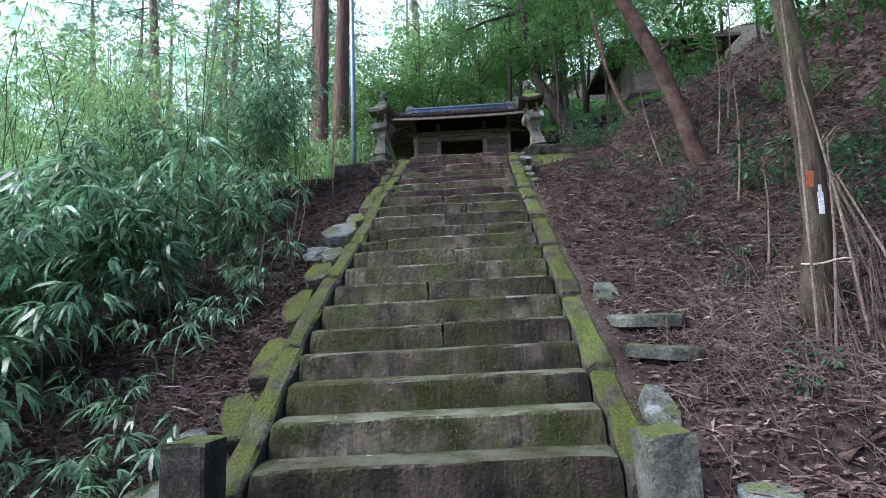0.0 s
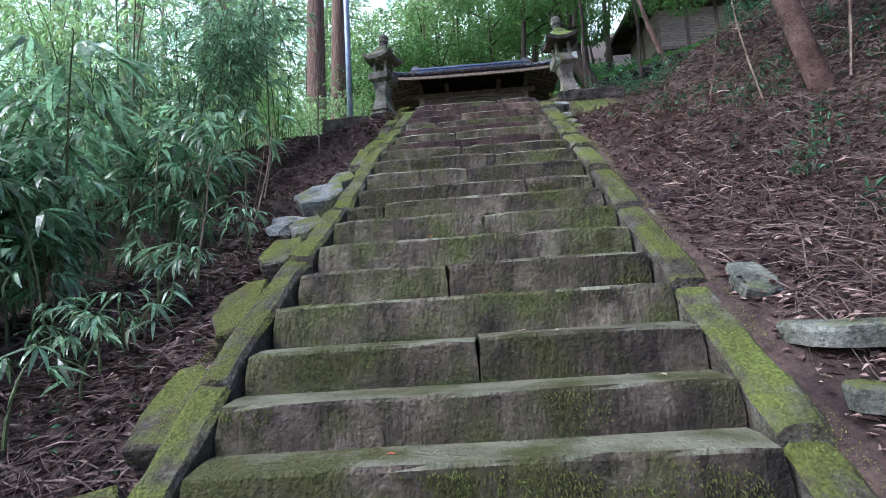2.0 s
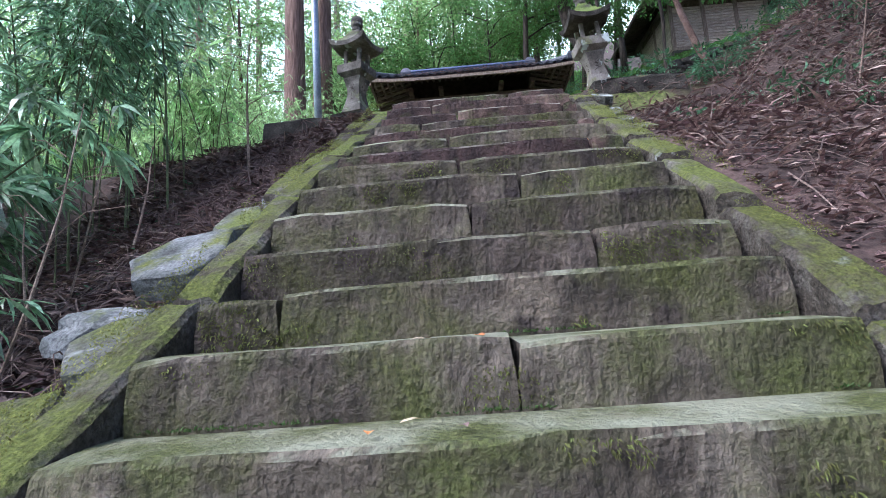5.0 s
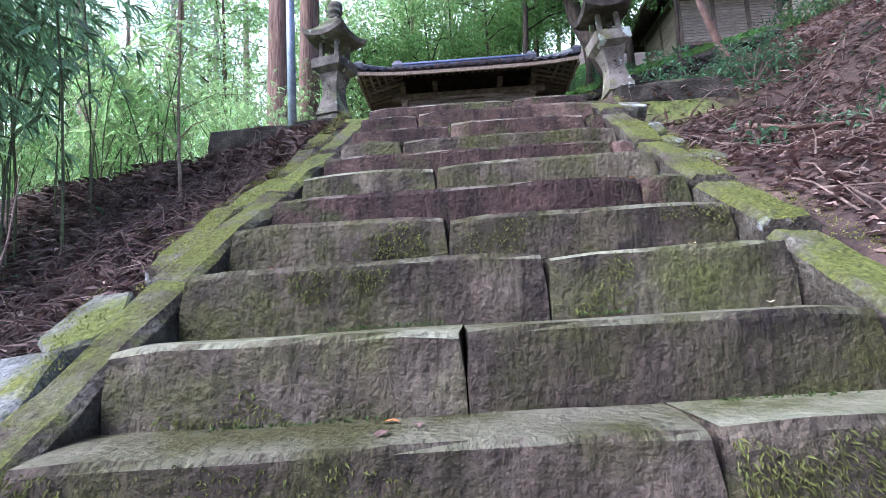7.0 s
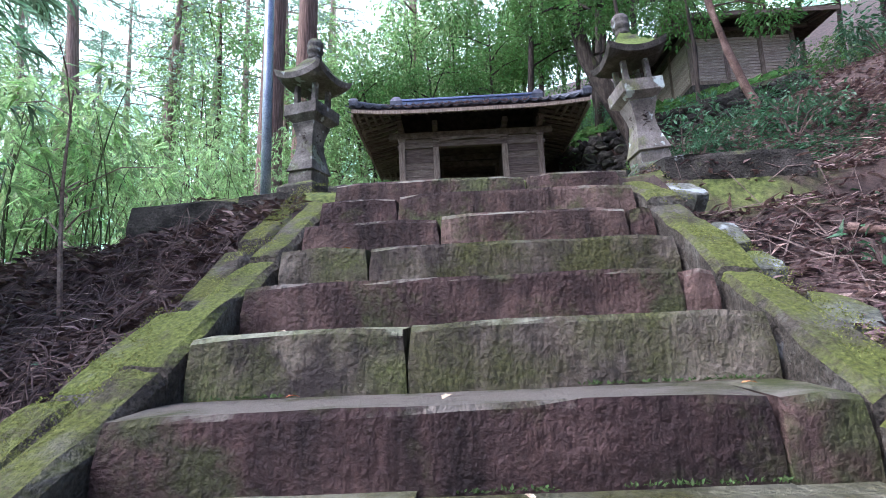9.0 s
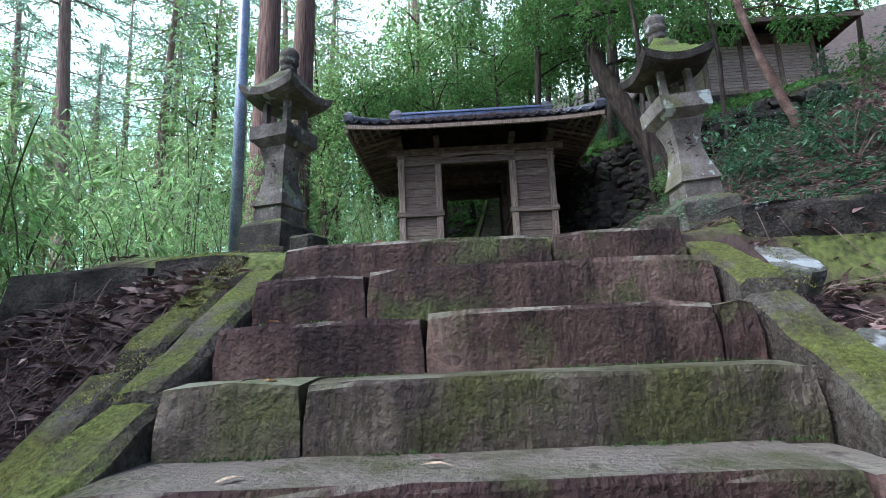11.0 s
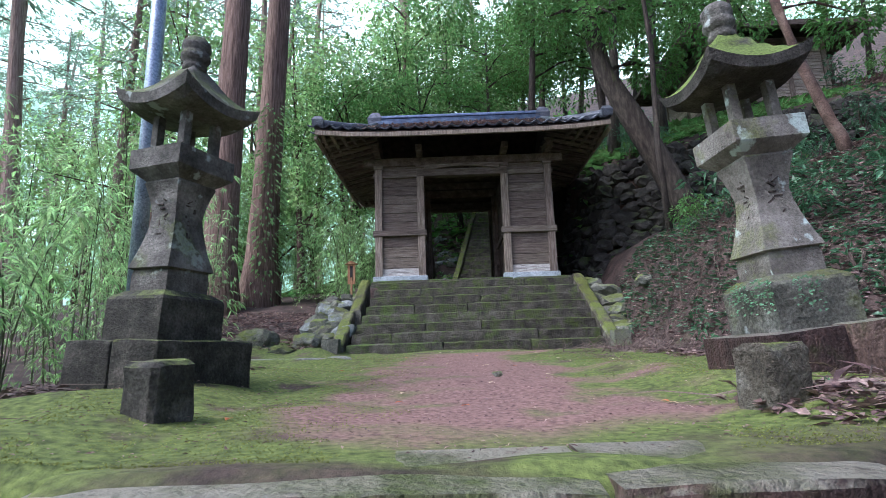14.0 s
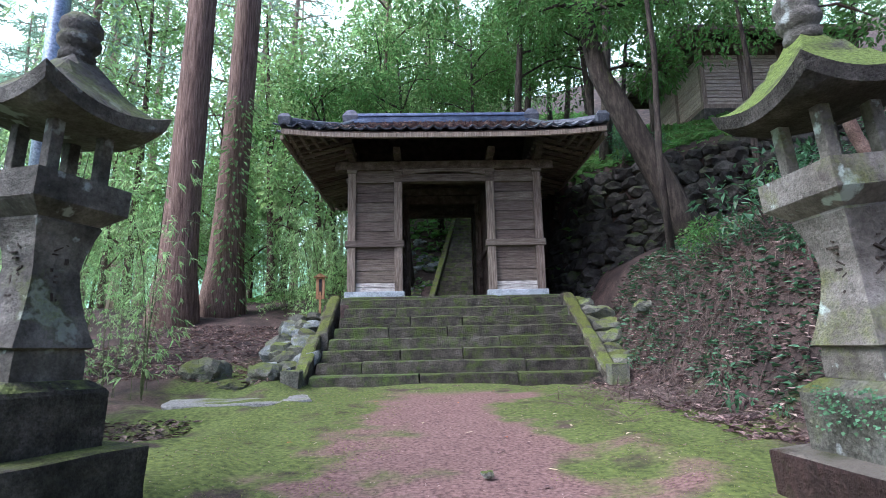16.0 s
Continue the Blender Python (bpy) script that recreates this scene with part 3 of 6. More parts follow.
def build_stringers():
    rng = random.Random(8)
    for side, cuts_y in (("left", [3.45, 4.75, 5.85, 6.7, 7.7, 8.7, 9.6, 10.6]), ("right", [3.4, 4.3, 5.25, 6.3, 7.1, 7.75, 8.35, 9.2, 10.0, 10.6])):
        st = thing("stair_stringer", "sloping row of moss-covered stone slabs along the steps", "stringer", kind="structure")
        low = 0.065 if side == "left" else 0.035
        for a, b in zip(cuts_y, cuts_y[1:]):
            d = rng.uniform(-0.01, 0.01)
            ym = (a + b) / 2
            x0, x1 = (left_x(ym) - 0.19, left_x(ym) - 0.005) if side == "left" else (right_x(ym) + 0.005, right_x(ym) + 0.22)
            lip = 0.012 if side == "left" else 0.026
            slab_on_slope(x0 + d, x1 + d, a + 0.006, b - 0.006, line_z(a) - low + lip, line_z(b) - low - lip, 0.45, rng, M_RAMP, "slab", st, lean=left_x(b) - left_x(a) if side == "left" else right_x(b) - right_x(a))


def flagstone(rx, ry, th, rng):
    """A flat, irregular, broken-edged slab whose top lies at z = 0."""
    bm = bmesh.new()
    n = rng.choice((6, 7, 8))
    off = rng.uniform(0, 50)
    rim = []
    for k in range(n):
        a = 2 * math.pi * (k + rng.uniform(-0.3, 0.3)) / n
        c, q = math.cos(a), math.sin(a)
        f = rng.uniform(0.86, 1.08) / max(abs(c), abs(q)) ** 0.55
        rim.append((c * f, q * f))
    pts = []
    for a, b in zip(rim, rim[1:] + rim[:1]):
        for t in (0.0, 0.33, 0.67):
            w = 0.03 * noise.noise(Vector((a[0] * 3 + t * 2 + off, a[1] * 3, 0)))
            pts.append((a[0] + (b[0] - a[0]) * t + w, a[1] + (b[1] - a[1]) * t + w))
    rings = []
    for f, z in ((0.97, -th), (1.0, -0.3 * th), (0.975, -0.06 * th), (0.9, 0.0), (0.45, 0.0)):
        rings.append([bm.verts.new((x * rx * f, y * ry * f, z + (0.012 * noise.noise(Vector((x * rx * f * 7 + off, y * ry * f * 7, 1))) if z > -0.5 * th else 0))) for x, y in pts])
    m = len(pts)
    for u, w in zip(rings, rings[1:]):
        for k in range(m):
            bm.faces.new((u[k], u[(k + 1) % m], w[(k + 1) % m], w[k]))
    bm.faces.new(rings[-1])
    bm.faces.new(rings[0][::-1])
    return bm


def lay_flag(x, y, z, rx, ry, th, rng, mat, tilt, roll, label):
    ob = part("flagstone", flagstone(rx, ry, th, rng), mat, m=pose(x, y, z, tilt, roll, rng.uniform(-7, 7)))
    tagged(ob, label, "stone", "stones beside the stairs")


def build_side_stones():
    """Flat stones bedded along the outside of the stringers, each a thing of its own."""
    rng = random.Random(21)

    def slope(y):
        return math.degrees(math.atan2(line_z(y + 0.3) - line_z(y - 0.3), 0.6))

    lane = thing("stair_stringer", "second row of sunken moss-grown slabs outside the steps", "stringer", kind="structure")
    for a, b, w in ((7.95, 8.6, 0.16), (8.65, 9.25, 0.2), (9.3, 9.8, 0.17), (9.85, 10.45, 0.2)):
        x1 = left_x((a + b) / 2) - 0.2
        d = rng.uniform(-0.03, 0.03)
        slab_on_slope(x1 - w + d, x1, a, b, line_z(a) - 0.1 + d, line_z(b) - 0.13 - d, 0.4, rng, M_RAMP, "slab", lane)
    y = 3.85
    while y < 7.5:
        ry = rng.uniform(0.2, 0.36)
        rx = rng.uniform(0.13, 0.2)
        edge = left_x(y + ry) - 0.19
        if 6.3 < y + ry < 7.5:
            y += 0.2
            continue
        lay_flag(edge - rx * 0.96, y + ry, line_z(y + ry) - 0.135 - rng.uniform(0, 0.03), rx, ry, 0.22, rng, M_RAMP if rng.random() < 0.55 else M_FLAG, slope(y + ry), -rng.uniform(2, 9),
                 "flat mossy stone with pale lichen bedded beside the stair")
        if 5.6 < y < 8.6 and rng.random() < 0.6:
            s = rng.uniform(0.12, 0.19)
            lay_flag(edge - 2 * rx - s * 0.7, y + ry, ground_z(edge - 2 * rx - s * 0.7, y + ry) + 0.07, s, s * 1.3, 0.14, rng, M_PALE, slope(y) * 0.7, -12, "pale lichen-covered stone on the bank beside the stair")
        y += 2 * ry + rng.uniform(0.0, 0.08)
    for y, rx, ry, mat in ((6.62, 0.17, 0.22, M_FLAG), (7.2, 0.26, 0.3, M_PALE)):
        lay_flag(left_x(y) - 0.2 - rx, y, line_z(y) - 0.16, rx, ry, 0.16, rng, mat, slope(y) * 0.9, -8, "broad pale lichened slab bedded beside the stair")
    y = 5.5
    while y < 10.3:
        ry = rng.uniform(0.1, 0.26)
        rx = rng.uniform(0.05, 0.1) if y < 8.4 else rng.uniform(0.08, 0.14)
        lay_flag(right_x(y) + 0.225 + rx, y + ry, line_z(y + ry) - 0.065 - rng.uniform(0, 0.03), rx, ry, 0.12, rng, M_FLAG, slope(y + ry), rng.uniform(-2, 8), "narrow mossy stone with pale lichen bedded beside the stair")
        y += 2 * ry + rng.uniform(0.02, 0.25)
    for x, y, dz, rx, ry, roll in ((1.42, 5.15, 0.02, 0.13, 0.2, 4), (1.6, 4.68, 0.07, 0.32, 0.18, 2), (1.64, 4.36, 0.03, 0.34, 0.18, 5), (1.36, 3.85, -0.06, 0.14, 0.26, 6)):
        level = rx > ry
        lay_flag(x, y, max(line_z(y) + dz, ground_z(x, y) + 0.06), rx, ry, 0.1 if level else 0.16, rng, M_FLAG, 4 if level else slope(y), roll, "flat grey mossy stone laid beside the stair foot")
    lay_flag(1.68, 3.2, ground_z(1.68, 3.2) + 0.05, 0.16, 0.13, 0.1, rng, M_PALE, 8, 0, "flat grey stone lying in soil at the stair foot")
    lay_flag(-1.98, 3.5, ground_z(-1.98, 3.5) + 0.2, 0.3, 0.24, 0.22, rng, M_FLAG, 22, -8, "broad lichen-spotted flat stone at the stair foot")
    lay_flag(-2.05, 4.1, ground_z(-2.05, 4.1) + 0.1, 0.14, 0.12, 0.12, rng, M_PALE, 20, -6, "pale lichen-covered stone on the bank beside the stair")


def build_end_posts():
    rng = random.Random(3)
    for x, y, w, zt in ((-1.57, 3.2, 0.26, 0.43), (1.12, 3.2, 0.27, 0.37)):
        ob = part("newel_stone", box(-w / 2, w / 2, -0.14, 0.14, -0.6, 0.0, 0.02, 0.008, rng), M_PLINTH if x < 0 else M_RUBBLE)
        ob.matrix_basis = pose(x, y, zt, 0, 0, rng.uniform(-3, 3))
        tagged(ob, "square mossy stone post at the foot of the stairs", "stone post", "posts at the stair foot")
    for x, y, w in ((-1.01, 11.47, 0.195), (1.4, 11.43, 0.195)):
        z = ground_z(x, y) + 0.055
        bm = box(-w / 2, w / 2, -w / 2, w / 2, -0.15, 0.17, 0.02, 0.008, rng, cuts=2)
        ob = part("kerb_block", bm, M_PLINTH if x < 0 else M_RAMP)
        ob.matrix_basis = pose(x, y, z, 0, 0, rng.uniform(10, 30) * (-1 if x < 0 else 1))
        tagged(ob, "short square mossy stone block at the stair head", "stone block", "blocks at the stair head")


def build_coping():
    rng = random.Random(31)
    for name, x0, x1, y0, zt in (("left", -2.42, -1.1, 10.6, 4.63), ("right", 1.55, 2.65, 10.68, 4.79)):
        cop = thing("terrace_kerb", "row of long dark hewn stones edging the terrace", "kerb", kind="structure")
        x = x0
        while x < x1 - 0.1:
            w = min(rng.uniform(0.8, 1.25), x1 - x)
            w = x1 - x if x1 - x - w < 0.4 else w
            zz = zt - (0.05 * (x1 - x - 0.4) if name == "left" else 0)
            part("kerb_stone", stone_block(x + 0.008, x + w - 0.008, y0, y0 + 0.34, zz - 0.36, zz, rng, 0.02), M_PLINTH, cop)
            x += w


build_stairs()
build_stringers()
build_side_stones()
build_end_posts()
build_coping()


# ---- stone lanterns ----
def prism(profile, n=4, twist=45):
    """A square tapered solid; profile: (half side, z)."""
    bm = bmesh.new()
    rings = []
    for h, z in profile:
        r = h * math.sqrt(2)
        rings.append([bm.verts.new((r * math.cos(radians(twist + 360 * k / n)), r * math.sin(radians(twist + 360 * k / n)), z)) for k in range(n)])
    for a, b in zip(rings, rings[1:]):
        for k in range(n):
            bm.faces.new((a[k], a[(k + 1) % n], b[(k + 1) % n], b[k]))
    bm.faces.new(rings[0][::-1])
    bm.faces.new(rings[-1])
    return bm


def worn(bm, amount, seed, bevel=0.012):
    bmesh.ops.bevel(bm, geom=[e for e in bm.edges if e.calc_face_angle(0) > 0.35], offset=bevel, segments=2, affect="EDGES", profile=0.6)
    for v in bm.verts:
        v.co += noise.noise_vector(v.co * 4 + Vector((seed, 0, 0))) * amount
    return bm


def lantern_roof(half, z_eave, z_top, thick, up):
    """A square roof with concave slopes and upturned corners."""
    bm = bmesh.new()
    n = 12
    top, low = {}, {}
    for i in range(n + 1):
        for j in range(n + 1):
            u, v = 2 * i / n - 1, 2 * j / n - 1
            d = max(abs(u), abs(v))
            corner = (abs(u) * abs(v)) ** 2
            z = z_eave + (z_top - z_eave) * (1 - max(d, 0.22)) / 0.78 * (1 - 0.22 * math.sin(math.pi * min(1, (1 - d) / 0.78))) + up * corner * d ** 6
            top[i, j] = bm.verts.new((u * half * (1 + 0.03 * corner), v * half * (1 + 0.03 * corner), z))
            zl = z_eave - thick + up * corner * d ** 6 * 0.9 - 0.03 * (1 - d)
            low[i, j] = bm.verts.new((u * half * 0.97, v * half * 0.97, zl))
    for i in range(n):
        for j in range(n):
            bm.faces.new((top[i, j], top[i + 1, j], top[i + 1, j + 1], top[i, j + 1]))
            bm.faces.new((low[i, j + 1], low[i + 1, j + 1], low[i + 1, j], low[i, j]))
    for i in range(n):
        for a, b in (((i, 0), (i + 1, 0)), ((i + 1, n), (i, n)), ((0, i + 1), (0, i)), ((n, i), (n, i + 1))):
            bm.faces.new((low[a], low[b], top[b], top[a]))
    bmesh.ops.recalc_face_normals(bm, faces=bm.faces)
    return bm


def lathe(profile, seg=20):
    bm = bmesh.new()
    rings = [[bm.verts.new((r * math.cos(2 * math.pi * k / seg), r * math.sin(2 * math.pi * k / seg), z)) for k in range(seg)] for r, z in profile]
    for a, b in zip(rings, rings[1:]):
        for k in range(seg):
            bm.faces.new((a[k], a[(k + 1) % seg], b[(k + 1) % seg], b[k]))
    bm.faces.new(rings[0][::-1])
    bm.faces.new(rings[-1])
    return bm


def build_lantern(x, y, z, turn, pale, seed, tip):
    """A stone lantern of square section, z metres up at its platform's foot."""
    lan = thing("stone_lantern", "tall square stone lantern bleached pale with a bright mossy roof" if pale else "tall square dark granite stone lantern with a curved roof",
                "stone lantern", "lanterns flanking the stair head", m=pose(x, y, z, 0, tip, 0) @ pose(0, 0, 0, 0, 0, turn) @ Matrix.Diagonal((1, 1, 0.975, 1)))
    rng = random.Random(seed)
    s = M_LANTERN_PALE if pale else M_LANTERN
    base = M_STEP_RED if pale else M_PLINTH
    for k, (x0, x1, y0, y1) in enumerate(((-0.38, 0.02, -0.38, 0.37), (0.03, 0.4, -0.37, 0.38))):
        part("platform_slab", worn(box(x0, x1, y0, y1, -0.3, 0.235 + 0.01 * k, cuts=2), 0.012, seed + k, 0.02), base, lan)
    part("plinth", worn(prism([(0.245, 0.235), (0.245, 0.5), (0.235, 0.52), (0.18, 0.56)]), 0.006, seed), M_RUBBLE if pale else M_PLINTH, lan)
    prof = [(0.162, 0.56), (0.162, 0.66), (0.155, 0.7)] + [(0.108 + 0.05 * abs(t - 0.62) ** 1.5 * 3.2 * (1 if t < 0.62 else 1.25), 0.7 + 0.6 * t) for t in np.linspace(0.02, 1, 9)] + [(0.142, 1.33)]
    part("shaft", worn(prism(prof), 0.004, seed + 2, 0.006), s, lan)
    part("tray", worn(prism([(0.145, 1.31), (0.215, 1.37), (0.228, 1.385), (0.228, 1.52)]), 0.004, seed + 3), s, lan)
    for u in (-1, 1):
        for v in (-1, 1):
            part("firebox_post", worn(box(u * 0.125 - 0.029, u * 0.125 + 0.029, v * 0.125 - 0.029, v * 0.125 + 0.029, 1.51, 1.82), 0.002, seed, 0.006), s, lan)
    part("roof", lantern_roof(0.32, 1.875, 2.2, 0.07, 0.09), M_MOSSROOF if pale else s, lan, "moss-topped roof with upturned corners", smooth=False)
    fin = [(0.1, 2.17), (0.105, 2.215), (0.09, 2.235), (0.1, 2.25), (0.122, 2.275), (0.126, 2.3), (0.11, 2.325), (0.108, 2.335), (0.125, 2.36), (0.118, 2.4), (0.085, 2.435), (0.04, 2.455), (0.01, 2.46)]
    part("finial", lathe([(0.8 * q, h) for q, h in fin]), M_LANTERN, lan, smooth=True)
    # carved characters, too worn to be read: shallow dark strokes
    for face in (0, 90, 270):
        bm = bmesh.new()
        for r in range(3):
            for q in range(4):
                w, h = rng.uniform(0.015, 0.06), rng.uniform(0.006, 0.012)
                cx, cz = rng.uniform(-0.03, 0.03), 0.86 + 0.13 * r + 0.028 * q
                yy = -0.111 - 0.012 * abs(r - 1)
                b = box(cx - w / 2, cx + w / 2, yy - 0.004, yy + 0.03, cz - h / 2, cz + h / 2)
                bmesh.ops.rotate(b, cent=(cx, yy, cz), matrix=Matrix.Rotation(rng.choice((0, 0, 0.6, -0.6, 1.5)), 3, "Y"), verts=b.verts)
                merge(bm, b)
        part("worn_inscription", bm, M_DARKBARK, lan, "worn carved characters", m=pose(0, 0, 0, 0, 0, face))["kind"] = "stuff"
    return lan


build_lantern(-1.71, 12.76, ground_z(-1.64, 12.76) + 0.01, -22, False, 3, 2.8)
build_lantern(2.22, 12.52, ground_z(2.03, 12.5) + 0.0, 3, True, 9, -5.5)


# ---- gate stairs ----
GX = 0.52


def build_gate_stairs():
    rng = random.Random(77)
    st = thing("gate_stairs", "eight wide mossy stone steps up to the gate", "stairs", kind="structure")
    for k in range(8):
        y, z = 18.0 + 0.3 * k, 5.06 + 0.181 * k
        x0, x1 = -1.56 + 0.034 * k, 2.64 + 0.011 * k
        cutsx = sorted(rng.uniform(x0 + 0.6, x1 - 0.6) for _ in range(2))
        if cutsx[1] - cutsx[0] < 0.5:
            cutsx = [cutsx[0]]
        xs = [x0, *cutsx, x1]
        y1 = y + 0.42 if k < 7 else y + 0.5
        for a, b in zip(xs, xs[1:]):
            part("step_stone", stone_block(a + 0.006, b - 0.006, y + rng.uniform(-0.015, 0.015), y1, z - 0.24, z + rng.uniform(-0.008, 0.008), rng, 0.018), M_STEP_GREEN, st)
    for side in (-1, 1):
        sg = thing("stair_stringer", "sloping mossy slabs along the gate steps", "stringer", kind="structure")
        for a, b in ((17.95, 19.0), (19.0, 20.2)):
            za, zb = 5.1 + (a - 18.0) * 0.6, 5.1 + (b - 18.0) * 0.6
            sx = (-1.56 - 0.02 + 0.1 * (a - 18)) if side < 0 else 2.66
            slab_on_slope(sx - 0.2 if side < 0 else sx, sx if side < 0 else sx + 0.22, a, b, za, zb, 0.7, rng, M_RAMP, "slab", sg)
    for x in (-1.75, 2.82):
        ob = part("newel_stone", box(-0.13, 0.13, -0.13, 0.13, -0.2, 0.26, 0.02, 0.008, rng), M_RUBBLE, m=pose(x, 17.85, 4.9))
        tagged(ob, "squat mossy stone at the foot of the gate steps", "stone post", "posts at the stair foot")


M_STEP_GREEN = material("green_mossy_step_stone", [(0.035, 0.032, 0.027), (0.075, 0.068, 0.054), (0.13, 0.12, 0.1)], 5, bump=0.8, bump_scale=38,
                        moss=((0.085, 0.12, 0.03), 4.0, 0.48, 0.66, 0.14), vary=0.2)
build_gate_stairs()


def build_podium():
    """The earth and stone platform under the gate."""
    rng = random.Random(12)
    pod = part("gate_platform", box(-1.75, 2.95, 20.5, 25.6, 5.2, 6.34), M_RUBBLE)
    tagged(pod, "stone-faced earth platform under the gate", "platform", kind="structure")
    slab = thing("threshold_stones", "row of long paving stones before the gate", "paving", kind="structure")
    xs = [-1.5, 0.2, 1.5, 2.75]
    for a, b in zip(xs, xs[1:]):
        part("paving_stone", stone_block(a + 0.005, b - 0.005, 20.36, 20.9, 6.1, 6.4 + rng.uniform(-0.006, 0.006), rng, 0.01), M_STEP_GREEN, slab)
    # rubble banks beside the steps
    for side in (-1, 1):
        for k in range(46 if side < 0 else 26):
            t = rng.random()
            y = 18.05 + 2.3 * t
            w = rng.random()
            x = (-1.74 + 0.1 * t - 0.75 * w) if side < 0 else (2.98 + 0.5 * w)
            z = 5.0 + 1.3 * t - (0.35 * w if side < 0 else 0.1 * w)
            s = rng.uniform(0.13, 0.26)
            ob = part("rubble_stone", rock(s, s * 1.1, s * 0.55, rng, 2, 0.3), M_PALE if (side < 0 and rng.random() < 0.5) else M_RUBBLE)
            ob.matrix_basis = pose(x, y, z - 0.05, 25, 0, rng.uniform(0, 360))
            tagged(ob, "mossy lichened stone in the bank beside the gate steps", "stone", "stones beside the gate steps")


build_podium()


# ---- the gate ----
def plank_set(parent, x0, x1, y, z0, z1, n, mat, rng, thick=0.035, along="x"):
    h = (z1 - z0) / n
    for i in range(n):
        d = rng.uniform(-0.006, 0.006)
        bm = box(x0, x1, y - thick / 2 + d, y + thick / 2 + d, z0 + h * i + 0.004, z0 + h * (i + 1) - 0.004, 0.006)
        part("plank", bm, mat, parent)


def build_gate():
    rng = random.Random(44)
    gate = thing("temple_gate", "old weathered wooden temple gate with a grey tiled roof", "gate")
    F = 6.4
    yf, ym, yb = 20.68, 22.6, 24.5
    outer, inner = (-1.35, 2.4), (-0.42, 1.44)
    top = 9.0
    for y in (yf, ym, yb):
        for i, x in enumerate((outer[0], inner[0], inner[1], outer[1])):
            # only the front row is light; rows behind take the shaded wood
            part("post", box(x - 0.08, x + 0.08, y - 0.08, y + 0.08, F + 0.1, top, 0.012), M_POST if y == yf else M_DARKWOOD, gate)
    for x0, x1 in ((outer[0] - 0.12, inner[0] + 0.12), (inner[1] - 0.12, outer[1] + 0.12)):
        part("sill", box(x0, x1, yf - 0.13, yf + 0.13, F - 0.02, F + 0.12, 0.015), M_SILL, gate, "pale blue-grey sill")
        part("rail", box(x0, x1, yf - 0.11, yf + 0.09, F + 1.0, F + 1.13, 0.012), M_WOOD, gate)
        part("head_rail", box(x0, x1, yf - 0.07, yf + 0.07, 8.73, 8.83, 0.01), M_WOOD, gate)
        a, b = x0 + 0.2, x1 - 0.2
        plank_set(gate, a, b, yf, F + 0.12, F + 0.3, 2, M_PEEL, rng)
        plank_set(gate, a, b, yf, F + 0.3, F + 1.0, 3, M_WOOD, rng)
        plank_set(gate, a, b, yf, F + 1.13, 8.73, 6, M_WOOD, rng)
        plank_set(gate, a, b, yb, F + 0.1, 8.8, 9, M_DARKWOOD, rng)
    for x in (outer[0], outer[1]):
        for y0, y1 in ((yf + 0.08, ym - 0.08), (ym + 0.08, yb - 0.08)):
            for i in range(9):
                z0 = F + 0.1 + 0.27 * i
                part("plank", box(x - 0.018, x + 0.018, y0, y1, z0 + 0.004, z0 + 0.266, 0.006), M_WOOD, gate)
    # passage: knee-high boarded sides, frame and rails half way through
    for x in inner:
        for y0, y1 in ((yf + 0.08, ym - 0.08), (ym + 0.08, yb - 0.08)):
            for i in range(8):
                z0 = F + 0.1 + 0.3 * i
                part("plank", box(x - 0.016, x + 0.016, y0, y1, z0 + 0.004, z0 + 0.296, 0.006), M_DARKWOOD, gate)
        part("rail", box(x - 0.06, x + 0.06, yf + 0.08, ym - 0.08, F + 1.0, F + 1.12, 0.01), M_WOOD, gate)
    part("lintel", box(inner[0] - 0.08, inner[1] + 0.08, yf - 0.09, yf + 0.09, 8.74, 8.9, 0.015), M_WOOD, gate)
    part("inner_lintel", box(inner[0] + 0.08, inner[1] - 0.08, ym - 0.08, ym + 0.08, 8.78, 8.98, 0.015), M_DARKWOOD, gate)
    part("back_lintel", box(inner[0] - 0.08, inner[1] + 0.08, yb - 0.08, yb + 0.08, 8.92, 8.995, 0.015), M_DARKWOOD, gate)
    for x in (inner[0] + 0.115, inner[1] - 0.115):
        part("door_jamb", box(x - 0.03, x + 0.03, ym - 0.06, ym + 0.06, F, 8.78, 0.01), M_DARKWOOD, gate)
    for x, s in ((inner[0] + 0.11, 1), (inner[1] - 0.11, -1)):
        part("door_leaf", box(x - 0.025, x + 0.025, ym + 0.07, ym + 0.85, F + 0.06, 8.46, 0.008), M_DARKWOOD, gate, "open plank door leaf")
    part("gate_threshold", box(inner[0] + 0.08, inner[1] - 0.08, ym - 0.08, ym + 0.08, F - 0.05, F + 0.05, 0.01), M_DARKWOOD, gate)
    # beams, a carved curved tie over the opening, bracket blocks
    for y in (yf, ym, yb):
        part("tie_beam", box(outer[0] - 0.35, outer[1] + 0.35, y - 0.075, y + 0.075, 9.0, 9.18, 0.015), M_DARKWOOD, gate)
    for x in (outer[0], inner[0], inner[1], outer[1]):
        part("cross_beam", box(x - 0.07, x + 0.07, 20.15, 25.0, 9.18, 9.32, 0.012), M_DARKWOOD, gate)
        part("bracket_block", prism([(0.07, 8.9), (0.1, 8.95), (0.1, 9.0)]), M_WOOD, gate, m=pose(x, yf - 0.0, 0.0))
    bow = bmesh.new()
    n = 12
    lo, hi = [], []
